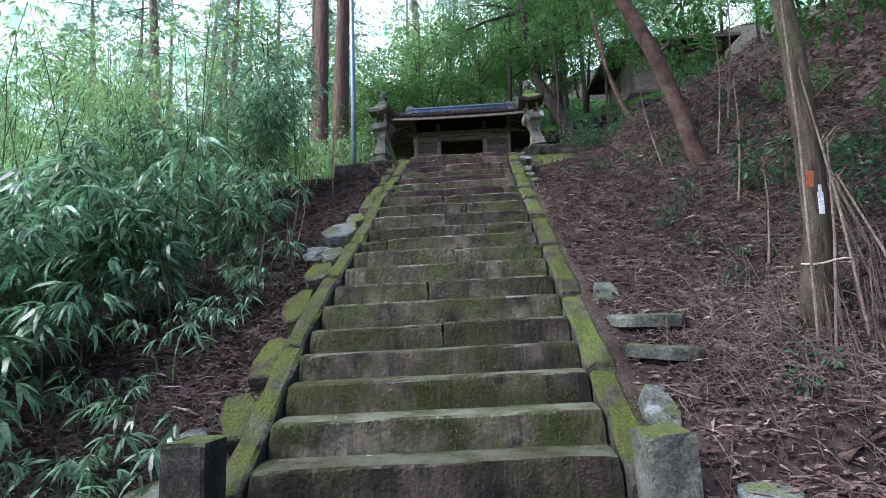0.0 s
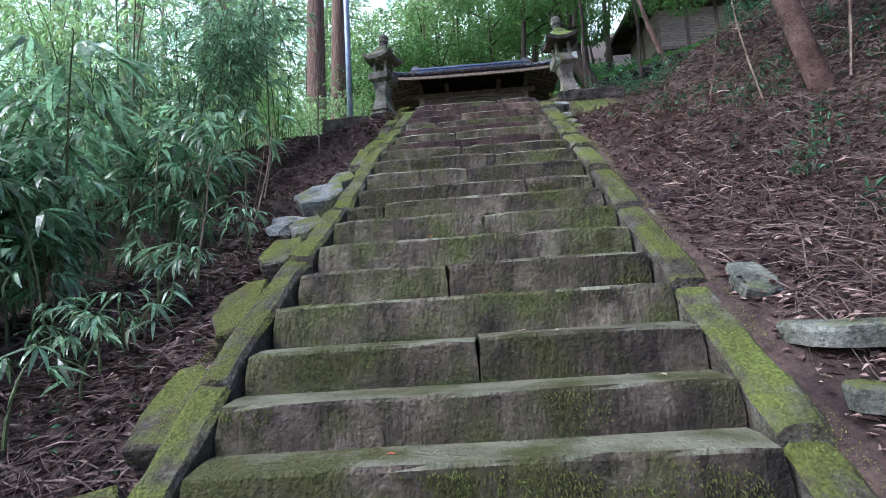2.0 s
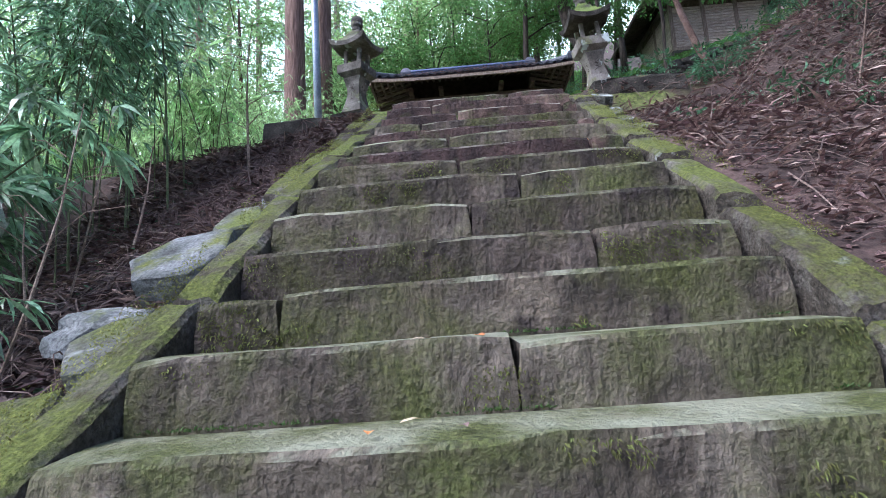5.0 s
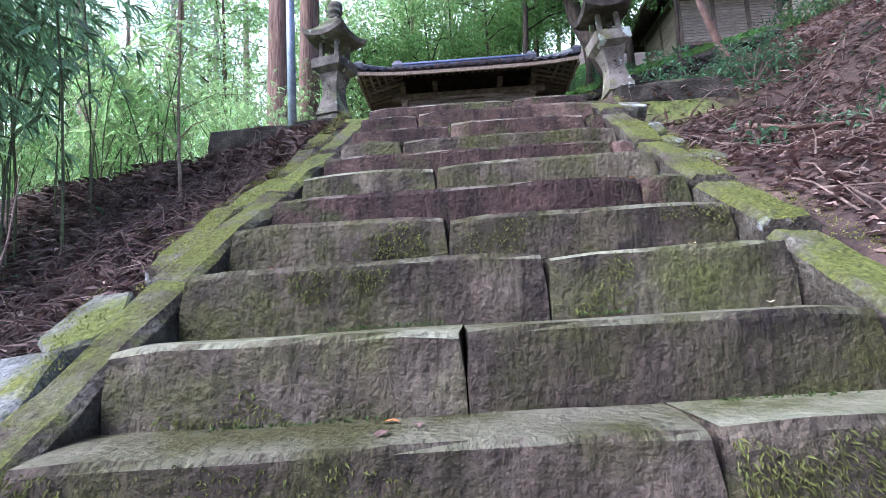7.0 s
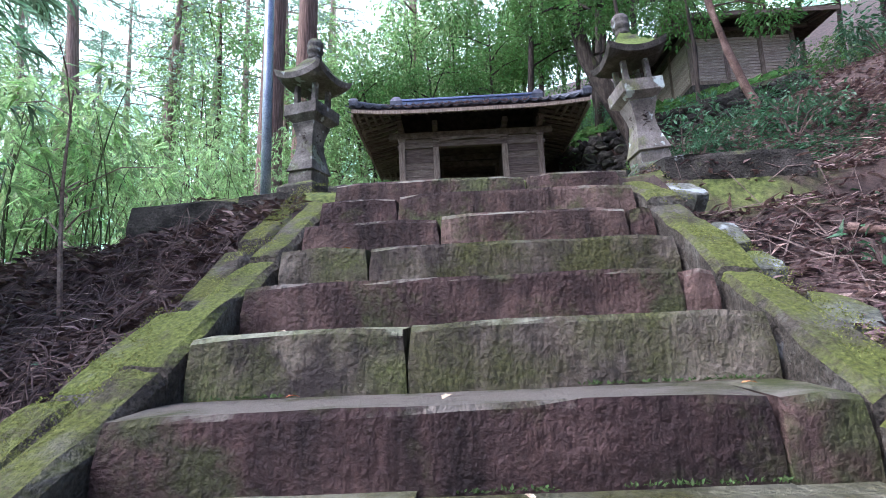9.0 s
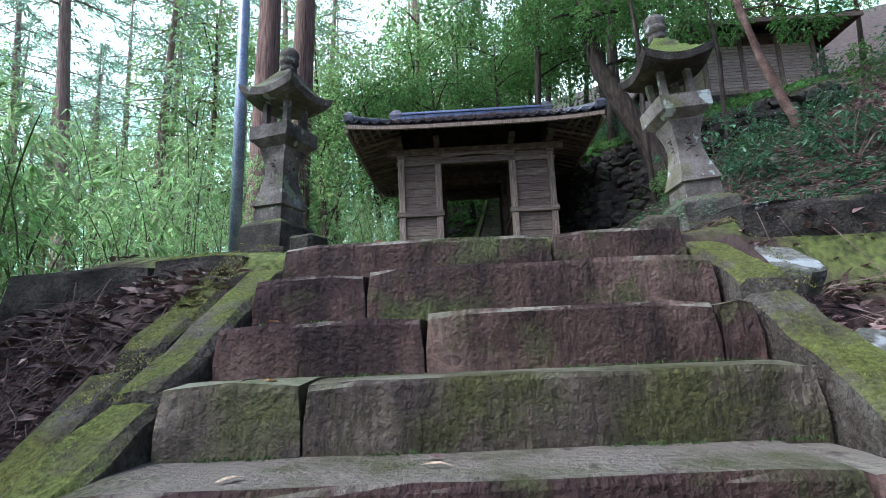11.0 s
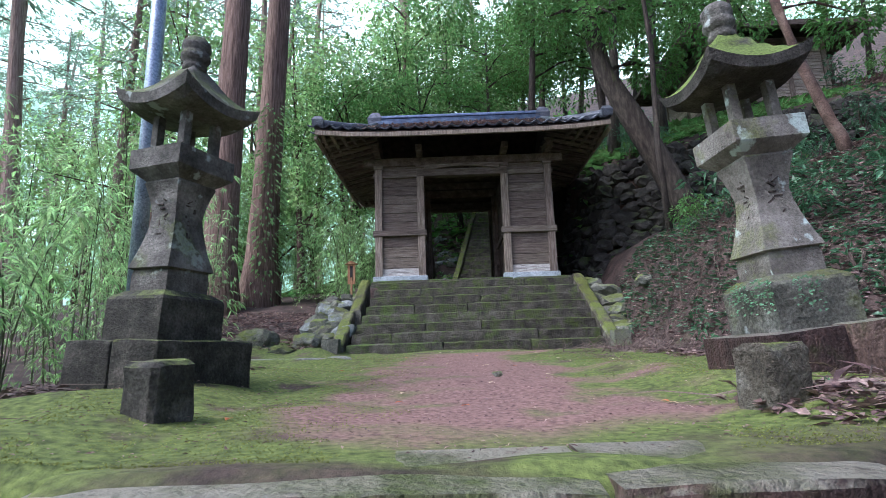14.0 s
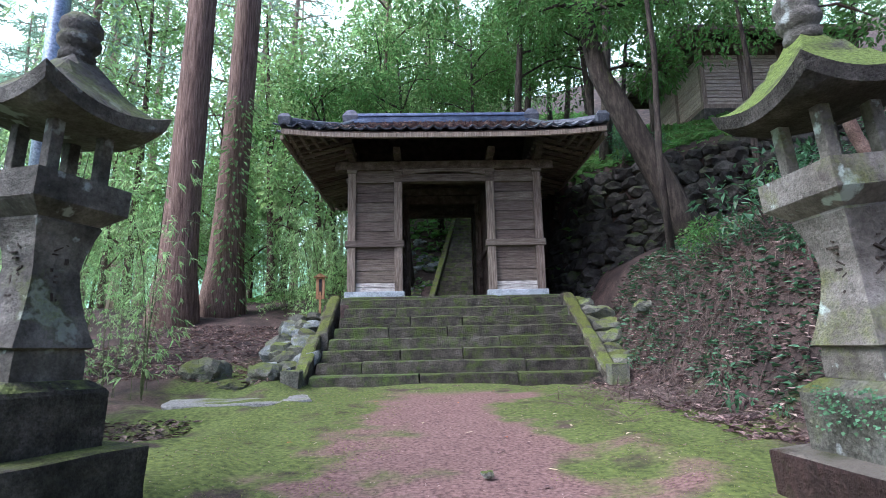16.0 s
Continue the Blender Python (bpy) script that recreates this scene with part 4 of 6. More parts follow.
    for i in range(n + 1):
        t = i / n
        x = inner[0] + 0.1 + (inner[1] - inner[0] - 0.2) * t
        c = 0.09 * math.sin(math.pi * t)
        for lst, zz in ((lo, 8.86 + c), (hi, 8.99 + c * 0.2)):
            lst.append((bow.verts.new((x, yf - 0.12, zz)), bow.verts.new((x, yf - 0.02, zz))))
    for i in range(n):
        for q in ((lo[i][0], lo[i + 1][0], hi[i + 1][0], hi[i][0]), (hi[i][1], hi[i + 1][1], lo[i + 1][1], lo[i][1]), (lo[i][1], lo[i + 1][1], lo[i + 1][0], lo[i][0]), (hi[i][0], hi[i + 1][0], hi[i + 1][1], hi[i][1])):
            bow.faces.new(q)
    bmesh.ops.recalc_face_normals(bow, faces=bow.faces)
    part("curved_tie", bow, M_WOOD, gate)
    for x0, x1 in ((outer[0] + 0.08, inner[0] - 0.08), (inner[1] + 0.08, outer[1] - 0.08)):
        part("frieze_board", box(x0, x1, yf - 0.02, yf + 0.02, 8.835, 8.995, 0.006), M_WOOD, gate)
    part("frieze_board", box(inner[0] + 0.085, inner[1] - 0.085, yf + 0.0, yf + 0.03, 8.905, 8.995, 0.006), M_DARKWOOD, gate)
    part("ceiling_board", box(outer[0], outer[1], yf, yb, 9.19, 9.21), M_DARKWOOD, gate)

    # ---- roof: hipped skirt with a gabled upper part
    ex0, ex1, ey0, ey1, ez = -2.52, 3.56, 19.6, 25.2, 9.42
    rx0, rx1, ry, rz = -1.62, 2.68, 22.4, 10.72

    def roof_z(x, y):
        s = (rz - ez) / (ry - ey0)
        front, back = (y - ey0) * s, (ey1 - y) * s
        side = min(x - ex0, ex1 - x)
        skirt = side * 0.55 if (x < rx0 or x > rx1) else 9
        lift = 0.1 * (abs((x - GX) / 3.04)) ** 4 * max(0, 1 - abs(min(y - ey0, ey1 - y)) / 2)
        sag = -0.09 * math.sin(math.pi * min(1, max(0, min(front, back) / (rz - ez))))
        return ez + min(front, back, skirt) + lift + sag

    def sheet(dz, name, mat, inset=0.0):
        bm = bmesh.new()
        xs = sorted({*np.linspace(ex0 + inset, rx0 - 0.001, 6), *np.linspace(rx0 + 0.001, rx1 - 0.001, 22), *np.linspace(rx1 + 0.001, ex1 - inset, 6)})
        ys = list(np.linspace(ey0 + inset, ey1 - inset, 25))
        g = [[bm.verts.new((x, y, roof_z(x, y) + dz)) for x in xs] for y in ys]
        for j in range(len(ys) - 1):
            for i in range(len(xs) - 1):
                bm.faces.new((g[j][i], g[j][i + 1], g[j + 1][i + 1], g[j + 1][i]))
        bmesh.ops.recalc_face_normals(bm, faces=bm.faces)
        bmesh.ops.solidify(bm, geom=bm.faces, thickness=0.03)
        part(name, bm, mat, gate)

    sheet(-0.02, "roof_boarding", M_DARKWOOD)
    # rafters under the eaves
    for i in range(31):
        x = ex0 + 0.12 + (ex1 - ex0 - 0.24) * i / 30
        for y0, y1 in ((ey0 + 0.06, 21.2), (23.6, ey1 - 0.06)):
            za, zb = roof_z(x, y0) - 0.09, min(roof_z(x, y1), roof_z(x, y0) + 0.75) - 0.09
            bm = bmesh.new()
            vs = [bm.verts.new((x + u, y, z + w)) for y, z in ((y0, za), (y1, zb)) for u, w in ((-0.03, -0.035), (0.03, -0.035), (0.03, 0.035), (-0.03, 0.035))]
            for f in ((0, 1, 2, 3), (7, 6, 5, 4), (0, 4, 5, 1), (1, 5, 6, 2), (2, 6, 7, 3), (3, 7, 4, 0)):
                bm.faces.new([vs[q] for q in f])
            part("rafter", bm, M_WOOD, gate)
    for i in range(20):
        y = 20.0 + 4.8 * i / 19
        for x0, x1 in ((ex0 + 0.06, outer[0]), (ex1 - 0.06, outer[1])):
            za = roof_z(x0, y) - 0.09
            bm = box(min(x0, x1), max(x0, x1), y - 0.03, y + 0.03, za - 0.035, za + 0.035)
            for v in bm.verts:
                v.co.z += abs(v.co.x - x0) * 0.25
            part("rafter", bm, M_WOOD, gate)
    # eave boards
    for y0, y1, x0, x1 in ((ey0 - 0.02, ey0 + 0.04, ex0, ex1), (ey1 - 0.04, ey1 + 0.02, ex0, ex1)):
        bm = box(x0, x1, y0, y1, ez - 0.14, ez - 0.05, cuts=8)
        for v in bm.verts:
            v.co.z += 0.1 * (abs((v.co.x - GX) / 3.04)) ** 4
        part("eave_board", bm, M_POST, gate)
    for x in (ex0, ex1):
        part("eave_board", box(x - 0.03, x + 0.03, ey0 + 0.05, ey1 - 0.05, ez - 0.13, ez - 0.04, 0.01), M_POST, gate)

    # pan tiles: wavy courses, one strip of tiles for each course and slope
    def tile(wd, ln):
        bm = bmesh.new()
        pr = [(-0.5, 0.0), (-0.3, -0.028), (-0.05, -0.03), (0.15, 0.0), (0.3, 0.03), (0.5, 0.005)]
        a = [bm.verts.new((u * wd, 0, h + 0.022)) for u, h in pr]
        b = [bm.verts.new((u * wd, ln, h)) for u, h in pr]
        c = [bm.verts.new((u * wd, 0, h - 0.006)) for u, h in pr]
        for i in range(5):
            bm.faces.new((a[i], a[i + 1], b[i + 1], b[i]))
            bm.faces.new((c[i + 1], c[i], a[i], a[i + 1]))
        bmesh.ops.recalc_face_normals(bm, faces=bm.faces)
        return bm

    tm = bm_mesh("tile", tile(0.26, 0.3))
    tm.materials.append(M_TILE)
    slope = math.degrees(math.atan((rz - ez) / (ry - ey0)))
    for r in range(11):
        y = ey0 - 0.05 + 0.265 * r
        for i in range(25):
            x = ex0 - 0.02 + 0.25 * i
            if x > ex1 + 0.05 or (y > ey0 + (x - ex0) * 1.1 + 0.25) or (y > ey0 + (ex1 - x) * 1.1 + 0.25):
                continue
            o = part("tile", tm, M_TILE, gate)
            xx = min(max(x, ex0), ex1)
            o.matrix_basis = pose(x + rng.uniform(-0.008, 0.008), y, roof_z(xx, max(y, ey0)) + 0.04, slope + rng.uniform(-1, 1), rng.uniform(-1.5, 1.5), rng.uniform(-1.5, 1.5))
    for s, x in ((1, ex0), (-1, ex1)):
        for r in range(3):
            for i in range(20):
                y = ey0 + 0.3 + 0.25 * i
                xx = x + s * 0.265 * r
                if y < ey0 + 0.27 * r + 0.1 or y > ey1 - 0.27 * r - 0.1:
                    continue
                o = part("tile", tm, M_TILE, gate)
                o.matrix_basis = pose(xx - s * 0.04, y, roof_z(xx + s * 0.02, y) + 0.045, 29, 0, -90 * s)
    # ridges
    ridge = thing("main_ridge", "", "")
    ridge.parent = gate
    for i, (w, z0, z1) in enumerate(((0.2, 0.0, 0.09), (0.17, 0.09, 0.16), (0.19, 0.16, 0.2))):
        part("ridge_course", box(rx0, rx1, ry - w, ry + w, rz + z0 + 0.004 * i, rz + z1, 0.012), M_RIDGE, ridge)
    part("ridge_cap", tube([(rx0 - 0.02, ry, rz + 0.22), (rx1 + 0.02, ry, rz + 0.22)], [0.1, 0.1], 12), M_RIDGE, ridge)
    for x in (rx0 - 0.03, rx1 + 0.03):
        part("ridge_end_tile", worn(prism([(0.16, 0.0), (0.19, 0.2), (0.13, 0.32), (0.06, 0.4)]), 0.01, 3), M_TILE, ridge, m=pose(x, ry, rz))
    for x, s in ((rx0, 1), (rx1, -1)):
        for y in (ey0 + 0.0, ey1 - 0.0):
            cx, cy = (ex0, ex1)[s < 0] + s * 0.06, y + (0.06 if y < ry else -0.06)
            tx, ty = x, y + (0.95 if y < ry else -0.95)
            part("hip_ridge", tube([(cx, cy, roof_z(cx, cy) + 0.12), ((cx + tx) / 2, (cy + ty) / 2, roof_z((cx + tx) / 2, (cy + ty) / 2) + 0.12), (tx, ty, roof_z(tx + s * 0.01, ty) + 0.12)], [0.085, 0.085, 0.085], 10), M_TILE, gate)
            part("hip_ridge", tube([(tx, ty, roof_z(tx + s * 0.01, ty) + 0.1), (x, ry, rz + 0.08)], [0.085, 0.085], 10), M_TILE, gate)
            part("corner_tile", worn(prism([(0.1, -0.02), (0.12, 0.12), (0.07, 0.2)]), 0.01, 5), M_TILE, gate, m=pose(cx, cy, roof_z(cx, cy) + 0.05))
    # gable boards
    for x in (rx0 + 0.05, rx1 - 0.05):
        bm = bmesh.new()
        zb = roof_z(rx0 - 0.01, ry)
        vs = [bm.verts.new((x + d, y, z)) for d in (-0.02, 0.02) for y, z in ((ry - 1.6, zb - 0.25), (ry + 1.6, zb - 0.25), (ry, rz - 0.02))]
        bm.faces.new(vs[:3])
        bm.faces.new(vs[5:2:-1])
        for a, b in ((0, 1), (1, 2), (2, 0)):
            bm.faces.new((vs[a], vs[b], vs[b + 3], vs[a + 3]))
        part("gable_board", bm, M_WOOD, gate)
    return gate, roof_z


gate, gate_roof_z = build_gate()

# ---- pole, marker post ----
def build_pole():
    z = ground_z(-2.63, 13.95)
    pole = thing("utility_pole", "tall straight bluish galvanised metal pole", "pole", m=pose(-2.63, 13.95, z, 0, 0.4, 0))
    part("shaft", tube([(0, 0, -0.4), (0, 0, 3.0), (0, 0, 9.5)], [0.07, 0.068, 0.062], 16), M_METAL, pole, smooth=True)
    part("collar", lathe([(0.075, 0.0), (0.075, 0.05), (0.064, 0.06)], 16), M_METAL, pole)


build_pole()


def build_marker():
    m = thing("wooden_marker", "small roofed wooden marker post with dark lettering", "sign", m=pose(-2.0, 20.9, 6.42))
    part("post", box(-0.02, 0.02, -0.02, 0.02, -0.3, 0.15), M_SIGN, m)
    part("board", box(-0.085, 0.085, -0.015, 0.015, 0.0, 0.45, 0.004), M_SIGN, m)
    part("lettering", box(-0.03, 0.03, -0.018, -0.012, 0.08, 0.4), M_INK, m, "column of dark lettering")
    bm = bmesh.new()
    vs = [bm.verts.new(p) for p in ((-0.14, -0.06, 0.44), (0.14, -0.06, 0.44), (0, -0.06, 0.52), (-0.14, 0.06, 0.44), (0.14, 0.06, 0.44), (0, 0.06, 0.52))]
    for f in ((0, 1, 2), (5, 4, 3), (0, 3, 4, 1), (1, 4, 5, 2), (2, 5, 3, 0)):
        bm.faces.new([vs[q] for q in f])
    part("roof", bm, M_SIGN, m)


build_marker()


# ---- the second flight beyond the gate ----
def build_upper_stairs():
    rng = random.Random(91)
    st = thing("upper_stairs", "dark mossy stone steps climbing beyond the gate", "stairs", kind="structure")
    for k in range(34):
        y, z = 26.8 + 0.3 * k, 6.45 + 0.2 * (k + 1)
        x0 = 0.3 + 0.18 * (y - 27)
        part("step_stone", stone_block(x0, x0 + 2.4, y, y + 0.42, z - 0.3, z, rng, 0.02), M_STEP_GREEN, st)
    sg = thing("stair_stringer", "pale mossy kerb along the upper steps", "stringer", kind="structure")
    for i in range(9):
        y = 26.7 + 1.15 * i
        bm = box(-0.09, 0.09, 0, 1.14, -0.4, 0.0, 0.02, 0.01, rng)
        for v in bm.verts:
            v.co.z += v.co.y * 0.667
            v.co.x += v.co.y * 0.18
        part("slab", bm, M_RAMP, sg, m=pose(0.2 + 0.18 * (y - 27), y, 6.75 + 0.667 * (y - 26.8)))
    for k in range(60):
        y = rng.uniform(26.5, 34)
        x = 0.05 + 0.18 * (y - 27) - rng.uniform(0.05, 1.8)
        s = rng.uniform(0.1, 0.25)
        ob = part("rubble_stone", rock(s, s, s * 0.6, rng, 1, 0.3), M_PALE if k % 2 else M_RUBBLE, m=pose(x, y, ground_z(x, y) + 0.02, 20, 0, rng.uniform(0, 360)))
        tagged(ob, "grey mossy stone on the bank beyond the gate", "stone", "stones beyond the gate")


build_upper_stairs()


# ---- dry stone retaining wall and the house above it ----
def build_dry_wall():
    rng = random.Random(15)
    wall = thing("dry_stone_wall", "dark dry-stone retaining wall of rounded boulders", "wall", kind="structure")
    meshes = []
    for i in range(10):
        me = bm_mesh("boulder", rock(0.19, 0.15, 0.145, rng, 2, 0.6))
        me.materials.append(M_WALLSTONE)
        meshes.append(me)
    pts = [(3.1, 26.0), (3.15, 23.0), (3.6, 21.6), (5.0, 21.0), (7.0, 20.6), (9.5, 20.2)]
    n = 0
    for (x0, y0), (x1, y1) in zip(pts, pts[1:]):
        ln = math.hypot(x1 - x0, y1 - y0)
        ang = math.degrees(math.atan2(y1 - y0, x1 - x0))
        for r in range(12):
            u = rng.uniform(0, 0.2)
            while u < ln:
                w = rng.uniform(0.85, 1.35)
                t = u / ln
                batter = 0.06 * r
                x, y = x0 + (x1 - x0) * t, y0 + (y1 - y0) * t
                if n < 800:
                    o = part("boulder", rng.choice(meshes), M_WALLSTONE, wall)
                    o.matrix_basis = pose(x + batter * 0.7, y + batter * 0.6, 6.1 + 0.27 * r + rng.uniform(-0.03, 0.03) + max(0, x - 3.5) * 0.2, rng.uniform(-20, 20), rng.uniform(-20, 20), ang + rng.uniform(-25, 25)) @ Matrix.Diagonal((w, 1, w, 1))
                    n += 1
                u += 0.37 * w
    bm = bmesh.new()
    lo, hi = [], []
    for x, y in pts:
        g = max(0, x - 3.5) * 0.2
        lo.append((bm.verts.new((x + 0.12, y + 0.12, 5.6)), bm.verts.new((x + 2.5, y + 2.5, 5.6))))
        hi.append((bm.verts.new((x + 0.5, y + 0.45, 9.1 + g)), bm.verts.new((x + 2.9, y + 2.6, 9.5 + g))))
    for i in range(len(pts) - 1):
        for q in ((lo[i][0], lo[i + 1][0], hi[i + 1][0], hi[i][0]), (hi[i][0], hi[i + 1][0], hi[i + 1][1], hi[i][1]), (hi[i][1], hi[i + 1][1], lo[i + 1][1], lo[i][1])):
            bm.faces.new(q)
    bmesh.ops.recalc_face_normals(bm, faces=bm.faces)
    part("earth_core", bm, M_SOIL, wall)


M_WALLSTONE = material("dark_mossy_boulder", [(0.02, 0.019, 0.016), (0.046, 0.043, 0.037), (0.09, 0.085, 0.074)], 5, bump=0.7, bump_scale=15,
                       moss=((0.07, 0.09, 0.03), 2.0, 0.6, 0.75, 0.15), vary=0.35)
build_dry_wall()


def build_house():
    """A small boarded hall high on the slope above the wall."""
    rng = random.Random(66)
    house = thing("hillside_hall", "old boarded wooden hall with wide eaves on the hillside", "building", m=pose(10.4, 28.3, 13.85))
    W, D, H = 4.4, 4.0, 2.4
    part("wall_core", box(0.03, W - 0.03, 0.03, D, 0, H), M_DARKWOOD, house)
    for i in range(14):
        z = 0.12 + 0.142 * i
        part("board", box(0.1, W - 0.1, -0.012, 0.03, z, z + 0.118, 0.004), M_BOARD, house)
        part("board", box(-0.012, 0.03, 0.1, D, z, z + 0.118, 0.004), M_BOARD, house)
    for x in (0.0, 1.5, 3.0, W):
        part("post", box(x - 0.09, x + 0.09, -0.06, 0.09, -0.2, H, 0.01), M_POST, house)
    for y in (2.0, D):
        part("post", box(-0.06, 0.09, y - 0.09, y + 0.09, -0.2, H, 0.01), M_POST, house)
    part("ground_beam", box(-0.1, W + 0.1, -0.1, 0.1, -0.06, 0.11, 0.01), M_POST, house)
    part("ground_beam", box(-0.1, 0.1, 0.1, D, -0.06, 0.11, 0.01), M_POST, house)
    part("foundation", box(-0.15, W + 0.2, -0.15, D, -2.6, -0.07, 0.05), M_WALLSTONE, house)
    part("wall_plate", box(-0.7, W + 0.7, -0.07, 0.09, H, H + 0.16, 0.01), M_WOOD, house)
    part("wall_plate", box(-0.07, 0.09, -0.7, D + 0.7, H + 0.01, H + 0.17, 0.01), M_WOOD, house)
    ov, up = 1.25, 0.52
    bm = bmesh.new()
    e = [(-ov, -ov), (W + ov, -ov), (W + ov, D + ov), (-ov, D + ov)]
    r = [(W * 0.42, D * 0.5), (W * 0.58, D * 0.5)]
    lo = [bm.verts.new((x, y, H + 0.0)) for x, y in e]
    hi = [bm.verts.new((x, y, H + 0.16)) for x, y in e]
    rl = [bm.verts.new((x, y, H + 0.0 + up * (D / 2 + ov))) for x, y in r]
    rh = [bm.verts.new((x, y, H + 0.16 + up * (D / 2 + ov))) for x, y in r]
    for a, b in ((lo, rl), (hi, rh)):
        for q in ((a[0], a[1], b[1], b[0]), (a[1], a[2], b[1]), (a[2], a[3], b[0], b[1]), (a[3], a[0], b[0])):
            bm.faces.new(q)
    for k in range(4):
        bm.faces.new((lo[k], lo[(k + 1) % 4], hi[(k + 1) % 4], hi[k]))
    bmesh.ops.recalc_face_normals(bm, faces=bm.faces)
    part("roof", bm, M_DARKWOOD, house, "dark mossy wide-eaved roof")
    for i in range(24):
        x = -ov + 0.1 + (W + 2 * ov - 0.2) * i / 23
        b = box(x - 0.035, x + 0.035, -ov + 0.03, 0.0, H - 0.09, H - 0.01)
        for v in b.verts:
            v.co.z += (v.co.y + ov) * (up if 0 < x < W else up * 0.4)
        part("rafter", b, M_WOOD, house)
        y = -ov + 0.1 + (D + 2 * ov - 0.2) * i / 23
        b = box(-ov + 0.03, 0.0, y - 0.035, y + 0.035, H - 0.09, H - 0.01)
        for v in b.verts:
            v.co.z += (v.co.x + ov) * (up if 0 < y < D else up * 0.4)
        part("rafter", b, M_WOOD, house)
    part("eave_board", box(-ov, W + ov, -ov - 0.03, -ov + 0.02, H - 0.06, H + 0.1, 0.01), M_WOOD, house)
    part("eave_board", box(-ov - 0.03, -ov + 0.02, -ov + 0.03, D + ov, H - 0.06, H + 0.1, 0.01), M_WOOD, house)


build_house()


# ---- plants ----
def crown_spots(rng, blobs, count, size, droop=0.3):
    spots = []
    for _ in range(count):
        c, r = rng.choice(blobs)
        d = Vector((rng.gauss(0, 1), rng.gauss(0, 1), rng.gauss(0, 0.7))).normalized()
        p = Vector(c) + d * r * (0.45 + 0.55 * rng.random() ** 0.5)
        dr = (d + Vector((rng.gauss(0, 0.7), rng.gauss(0, 0.7), rng.gauss(0, 0.5) - droop))).normalized()
        spots.append((p, dr, (rng.gauss(0, 0.5), rng.gauss(0, 0.5), 1), size * rng.uniform(0.6, 1.4)))
    return spots


def broad_tree(name, label, rng, height, lean, trunk_r, bark, leafmat, n_leaves, leaf, spread, first=0.35):
    """A tree at the origin: trunk, limbs in one mesh, and a crown of leaves."""
    tree = thing(name, label, "tree")
    pts, rad = [], []
    for i in range(8):
        t = i / 7
        pts.append(Vector((lean[0] * t * height + 0.15 * math.sin(3 * t + lean[0] * 9) * t, lean[1] * t * height + 0.12 * math.sin(4 * t) * t, height * t)))
        rad.append(trunk_r * (1.25 if i == 0 else 1 - 0.75 * t))
    part("trunk", tube(pts, rad, 9), bark, tree, smooth=True)
    blobs = []
    for k in range(9):
        t = first + (1 - first) * (k + rng.random() * 0.6) / 9
        base = pts[0].lerp(pts[-1], t)
        a = rng.uniform(0, 6.28)
        ln = spread * rng.uniform(0.5, 1.0) * (1.15 - 0.5 * t)
        tip = base + Vector((math.cos(a) * ln, math.sin(a) * ln, ln * rng.uniform(0.15, 0.6)))
        mid = base.lerp(tip, 0.5) + Vector((0, 0, 0.1 * ln))
        part("limb", tube([base, mid, tip], [trunk_r * 0.35, trunk_r * 0.22, trunk_r * 0.07], 6), bark, tree)
        blobs.append((tip, spread * rng.uniform(0.28, 0.45)))
        blobs.append((mid, spread * rng.uniform(0.2, 0.32)))
        for _ in range(2):
            blobs.append((tip + Vector((rng.gauss(0, 1), rng.gauss(0, 1), rng.gauss(0, 0.5))) * spread * 0.3, spread * rng.uniform(0.15, 0.26)))
    part("crown", leaves_mesh("crown", crown_spots(rng, blobs, n_leaves, leaf), leafmat, 0.45, 0.1), leafmat, tree)
    return tree


